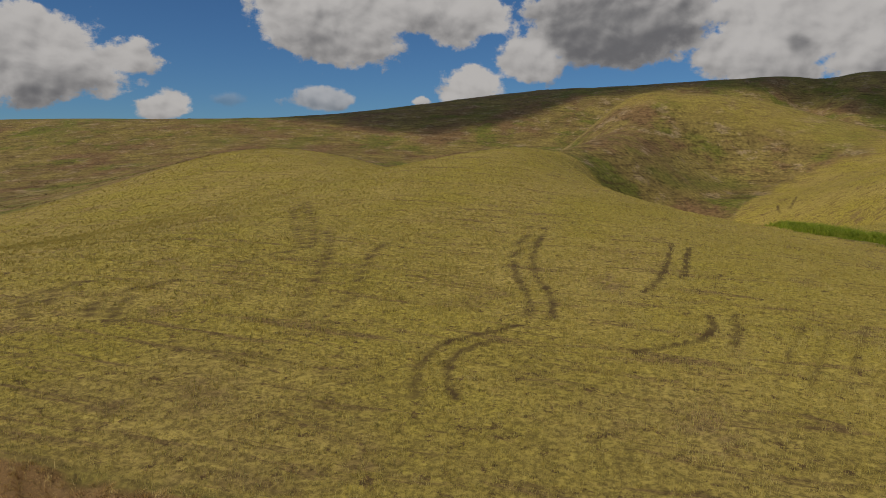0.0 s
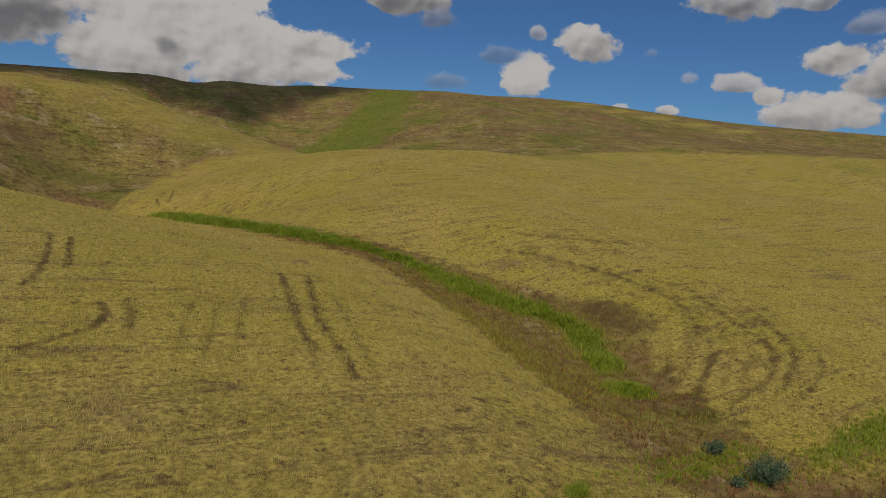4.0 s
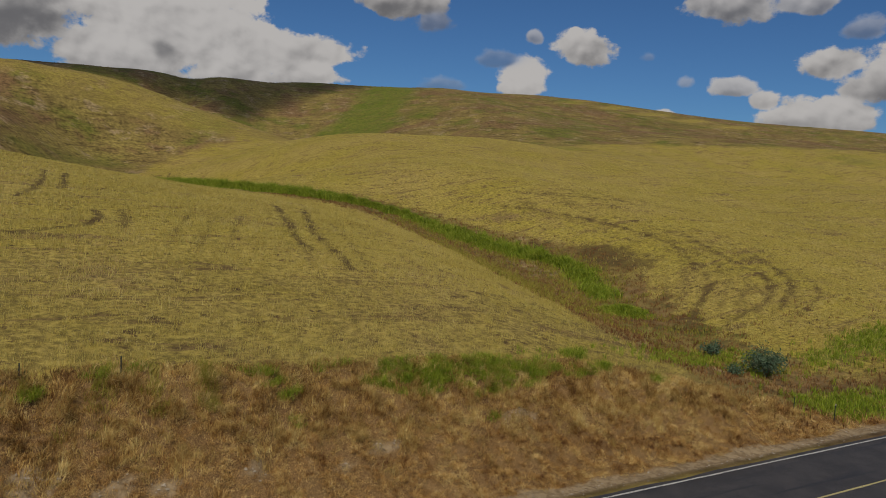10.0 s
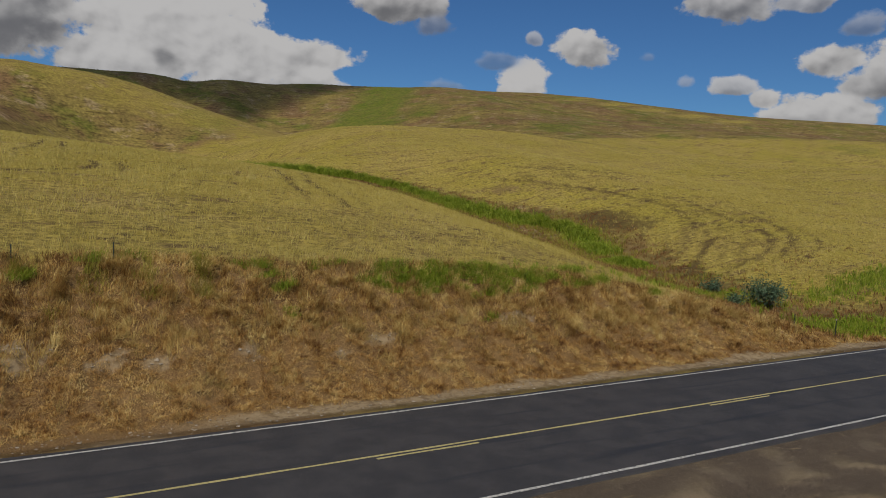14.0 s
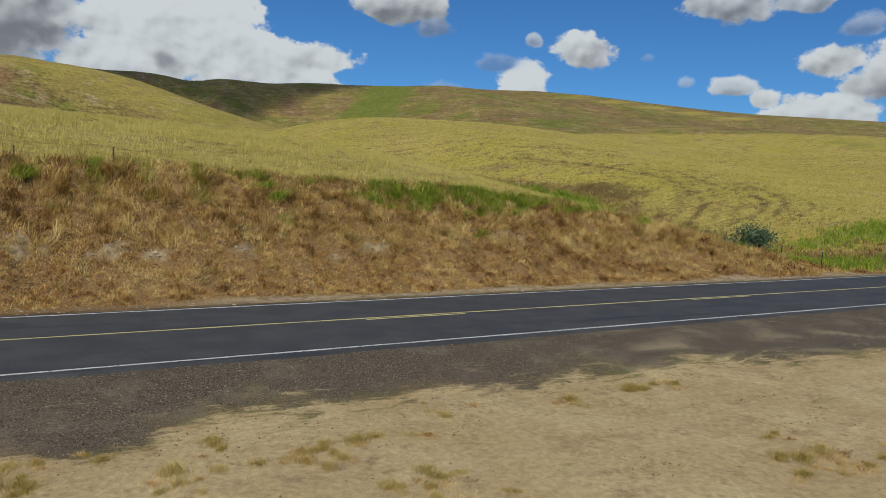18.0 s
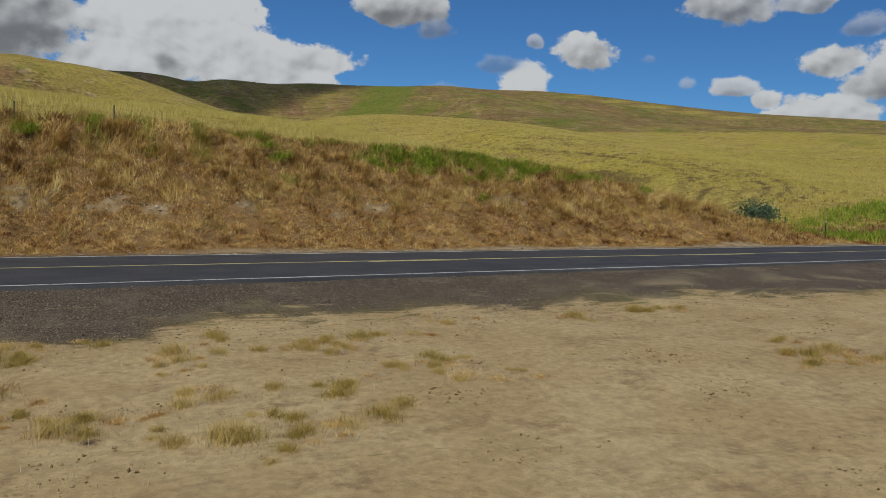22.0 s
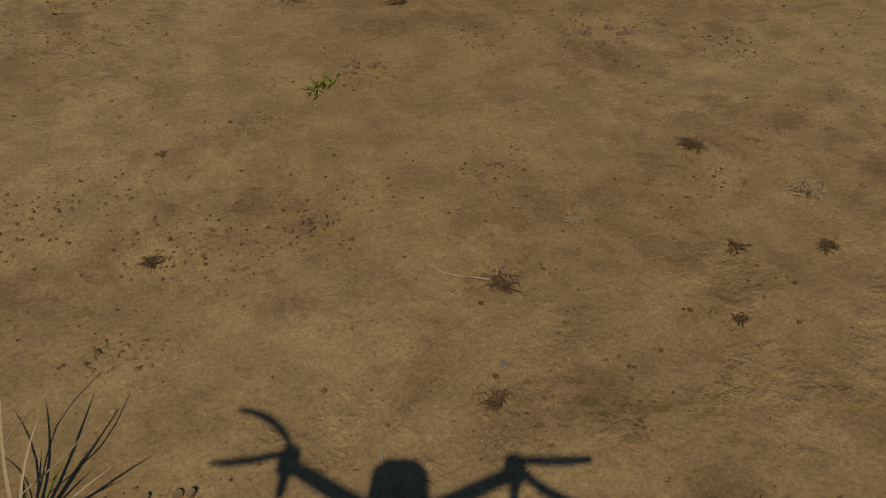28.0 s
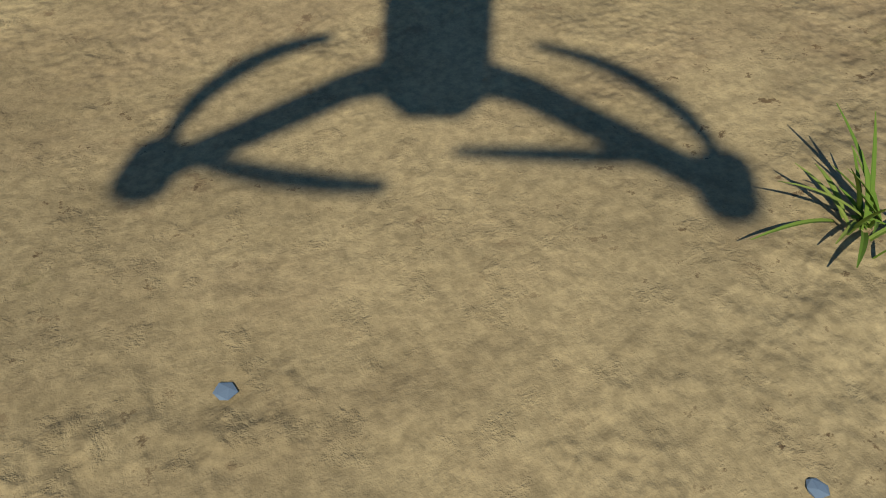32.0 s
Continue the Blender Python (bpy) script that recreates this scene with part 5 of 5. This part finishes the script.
def shrub(x, y, wide, high, leaves, seed, label):
    thing = empty_thing("shrub", ground_at(x, y), label, "shrub", "shrubs in the draw")
    r, q = random.Random(seed), np.random.RandomState(seed)
    bm = bmesh.new()
    tips = []
    for k in range(16):
        a, reach = r.uniform(0, 6.3), r.uniform(0.3, 1.0)
        tip = Vector((math.cos(a) * wide * 0.5 * reach, math.sin(a) * wide * 0.4 * reach, high * (1.0 - 0.5 * reach**2) * r.uniform(0.8, 1.0)))
        tube(bm, [Vector((0, 0, -0.1)), tip * 0.45 + Vector((0, 0, high * 0.12)), tip], [0.035, 0.02, 0.006], 5)
        tips += [tip, tip * 0.75 + Vector((0, 0, high * 0.05)), tip * 0.5 + Vector((0, 0, high * 0.1))]
    part("branches", bm, mat_twig, thing)
    c = np.array([tips[i][:] for i in q.randint(0, len(tips), leaves)]) + q.normal(0, 0.17, (leaves, 3)) * (wide / 3.0 + 0.4)
    c[:, 2] = np.maximum(c[:, 2], 0.05)
    u = q.normal(0, 1, (leaves, 3))
    u /= np.linalg.norm(u, axis=1)[:, None]
    w = np.cross(u, q.normal(0, 1, (leaves, 3)))
    w /= np.linalg.norm(w, axis=1)[:, None]
    l = q.uniform(0.05, 0.10, (leaves, 1))
    v = np.stack([c - u * l, c + w * l * 0.45, c + u * l, c - w * l * 0.45], 1).reshape(-1, 3)
    me = mesh_from("foliage", v, np.arange(leaves * 4).reshape(-1, 4), mat_blue)
    ob = new("foliage", me)
    ob.parent = thing
    return thing


shrub(29.3, 12.8, 3.3, 1.9, 2600, 11, "blue-green leafy shrub beside the green draw")
shrub(29.8, 17.5, 1.8, 1.1, 900, 12, "small grey-green leafy shrub in the draw")
shrub(26.3, 12.9, 1.3, 0.7, 450, 13, "low grey-green leafy shrub on the bank")

# steel posts
mat_post, g = material("painted_steel")
where = g.n("ShaderNodeNewGeometry").outputs["Position"]
g.end(g.mix(g.step(g.noise(20, 4, 0.6, where), 0.5, 0.7), (0.035, 0.055, 0.04), (0.12, 0.06, 0.03)), 0.6, gloss=0.4, metal=0.3)
for x, y, high, capped in ((25.1, 5.6, 0.95, True), (23.6, 6.9, 0.8, False), (-8.4, 10.95, 0.6, False), (-11.5, 11.3, 0.45, False)):
    thing = empty_thing("fence_post", ground_at(x, y), "thin dark steel fence post in dry grass", "post", "steel posts")
    bm = bmesh.new()
    box(bm, (0.045, 0.008, high + 0.3), (0, 0, high / 2 - 0.15))
    box(bm, (0.008, 0.035, high + 0.3), (0, 0.02, high / 2 - 0.15))
    part("stake", bm, mat_post, thing)
    if capped:
        bm = bmesh.new()
        box(bm, (0.05, 0.05, 0.10), (0, 0.012, high - 0.05))
        part("cap", bm, mat_stone, thing, "pale painted cap")
# ---------------------------------------------------------------- hovering drone, whose shadow falls on the sand
mat_drone, g = material("drone_shell")
g.end(g.mix(g.noise(30, 3, 0.5), (0.09, 0.09, 0.095), (0.13, 0.13, 0.135)), 0.45, gloss=0.4)
mat_black, g = material("black_plastic")
g.end(g.mix(g.noise(50, 3, 0.5), (0.02, 0.02, 0.02), (0.035, 0.035, 0.035)), 0.5, gloss=0.4)
drone = empty_thing("drone", (-10.693, -18.022, 1.0), "dark grey folding four-rotor drone hovering in the air", "drone")
drone.rotation_euler, drone.scale = (0, 0, radians(-28.7)), (1.1, 1.1, 1.1)


def loft(sections):
    """A closed body through outlines of (y, half-width, low, high), with bevelled corners."""
    bm, rings = bmesh.new(), []
    for y, w, low, high in sections:
        b = min(w, (high - low)) * 0.35
        rings.append([bm.verts.new(v) for v in ((-w + b, y, low), (w - b, y, low), (w, y, low + b), (w, y, high - b), (w - b, y, high), (-w + b, y, high), (-w, y, high - b), (-w, y, low + b))])
    for a, b in zip(rings[:-1], rings[1:]):
        for s in range(8):
            bm.faces.new((a[s], b[s], b[(s + 1) % 8], a[(s + 1) % 8]))
    bm.faces.new(rings[0])
    bm.faces.new(rings[-1][::-1])
    return bm


# each rotor's blades at rest: heading, bend, length
BLADES = {(True, -1): ((148, -64, 0.125), (191, 22, 0.12)), (True, 1): ((176, 12, 0.115), (212, 60, 0.12)),
          (False, -1): ((48, 75, 0.145), (-10, -25, 0.13)), (False, 1): ((44, 68, 0.145), (1, 0, 0.14))}
part("body", loft([(-0.122, 0.022, -0.020, 0.012), (-0.105, 0.033, -0.028, 0.022), (-0.02, 0.036, -0.03, 0.028), (0.045, 0.038, -0.03, 0.03), (0.062, 0.044, -0.024, 0.026), (0.100, 0.041, -0.02, 0.026), (0.114, 0.034, -0.014, 0.02), (0.122, 0.022, -0.008, 0.012)]), mat_drone, drone)
for side in (-1, 1):
    for root, hub, low in (((0.036, 0.045, 0.006), (0.166, 0.108, 0.010), 0.055), ((0.034, -0.095, -0.005), (0.150, -0.185, -0.005), 0.03)):
        front = hub[1] > 0
        bm = bmesh.new()
        tube(bm, [(side * root[0] * 0.8, root[1], root[2]), (side * (root[0] + 0.02), root[1] + (0.006 if front else -0.012), root[2]), (side * hub[0], hub[1], hub[2])], [0.014, 0.012, 0.010], 8)
        arm = part("arm", bm, mat_drone, drone)
        bm = bmesh.new()
        tube(bm, [(side * hub[0], hub[1], hub[2] - 0.014), (side * hub[0], hub[1], hub[2] - 0.010), (side * hub[0], hub[1], hub[2] + 0.02), (side * hub[0], hub[1], hub[2] + 0.024)], [0.013, 0.016, 0.016, 0.010], 14)
        part("motor", bm, mat_black, arm)
        if front:
            bm = bmesh.new()
            tube(bm, [(side * hub[0], hub[1] - 0.002, hub[2]), (side * hub[0], hub[1] - 0.004, hub[2] - low)], [0.008, 0.007], 8)
            part("leg", bm, mat_drone, arm)
        for heading, bend, reach in BLADES[front, side]:
            bm = bmesh.new()
            rows, q, a, bend = [], Vector((side * hub[0], hub[1], hub[2] + 0.026)), radians(heading), radians(bend)
            for k in range(9):
                t = k / 8
                d = Vector((-side * math.cos(a + bend * (0.5 - t)), math.sin(a + bend * (0.5 - t)), 0))
                n = Vector((-d.y, d.x, 0))
                w = 0.011 * (0.35 + 1.2 * t) * (1 - 0.75 * t**1.5)
                rows.append([bm.verts.new(q + n * w + Vector((0, 0, 0.002))), bm.verts.new(q - n * w), bm.verts.new(q - n * w + Vector((0, 0, -0.0015))), bm.verts.new(q + n * w + Vector((0, 0, 0.0005)))])
                q = q + d * (reach / 8)
            for r0, r1 in zip(rows[:-1], rows[1:]):
                for s in range(4):
                    bm.faces.new((r0[s], r1[s], r1[(s + 1) % 4], r0[(s + 1) % 4]))
            part("propeller_blade", bm, mat_black, arm)

# ---------------------------------------------------------------- cumulus overhead, whose shade lies on the far ridge
mat_cloud, g = material("cloud")
thickness = g.n("ShaderNodeAttribute")
thickness.attribute_name = "thickness"
b = g.end(g.mix(g.noise(0.01, 4, 0.6), (0.75, 0.76, 0.78), (0.85, 0.86, 0.88)), 1.0, gloss=0.0)
g.put(g.m("MULTIPLY", thickness.outputs["Fac"], 0.52), b.inputs["Alpha"])
# its shade covers the far ridge north of this line on the ground
SHADE = [(-460, 520), (-330, 492), (-275, 470), (-243, 447), (-200, 452), (-158, 500), (-132, 532), (-100, 592), (-41, 622), (0, 632), (40, 634), (84, 640), (104, 590), (118, 572), (140, 596), (167, 638), (219, 672), (280, 702), (340, 760)]
shift = (690 - 75) / math.tan(SUN_EL)
cx, cy = np.meshgrid(np.arange(-860, 61, 7.0), np.arange(-60, 461, 7.0))
px, py = cx - math.sin(SUN_AZ) * shift, cy - math.cos(SUN_AZ) * shift
sx, sy = zip(*SHADE)
body = smooth(py - np.interp(px, sx, sy) + 9 * wave(px, py, 55, 202) + 5 * wave(px, py, 20, 203), -16, 22)
body *= smooth(px, -520, -440) * (1 - smooth(px, 270, 330)) * (1 - smooth(cy, 400, 450)) * smooth(cy, -55, -20)
body[0, :] = body[-1, :] = body[:, 0] = body[:, -1] = 0
n1, n0 = cx.shape
grid = np.arange(n0 * n1).reshape(n1, n0)
flat = np.stack([grid[:-1, :-1], grid[:-1, 1:], grid[1:, 1:], grid[1:, :-1]], -1).reshape(-1, 4)
top = np.stack([cx + 300, cy - 200, 22 * body + 3], -1).reshape(-1, 3)
low = np.stack([cx + 300, cy - 200, -6 * body], -1).reshape(-1, 3)
me = mesh_from("cloud", np.concatenate([top, low]), np.concatenate([flat, flat[:, ::-1] + n0 * n1]), mat_cloud, True)
me.attributes.new("thickness", "FLOAT", "POINT").data.foreach_set("value", np.tile(body.ravel(), 2).astype(np.float32))
cloud_ob = new("cloud", me)
cloud_ob.location = (-300, 200, 690)
tagged(cloud_ob, "large thin white cumulus cloud drifting high overhead", "cloud")
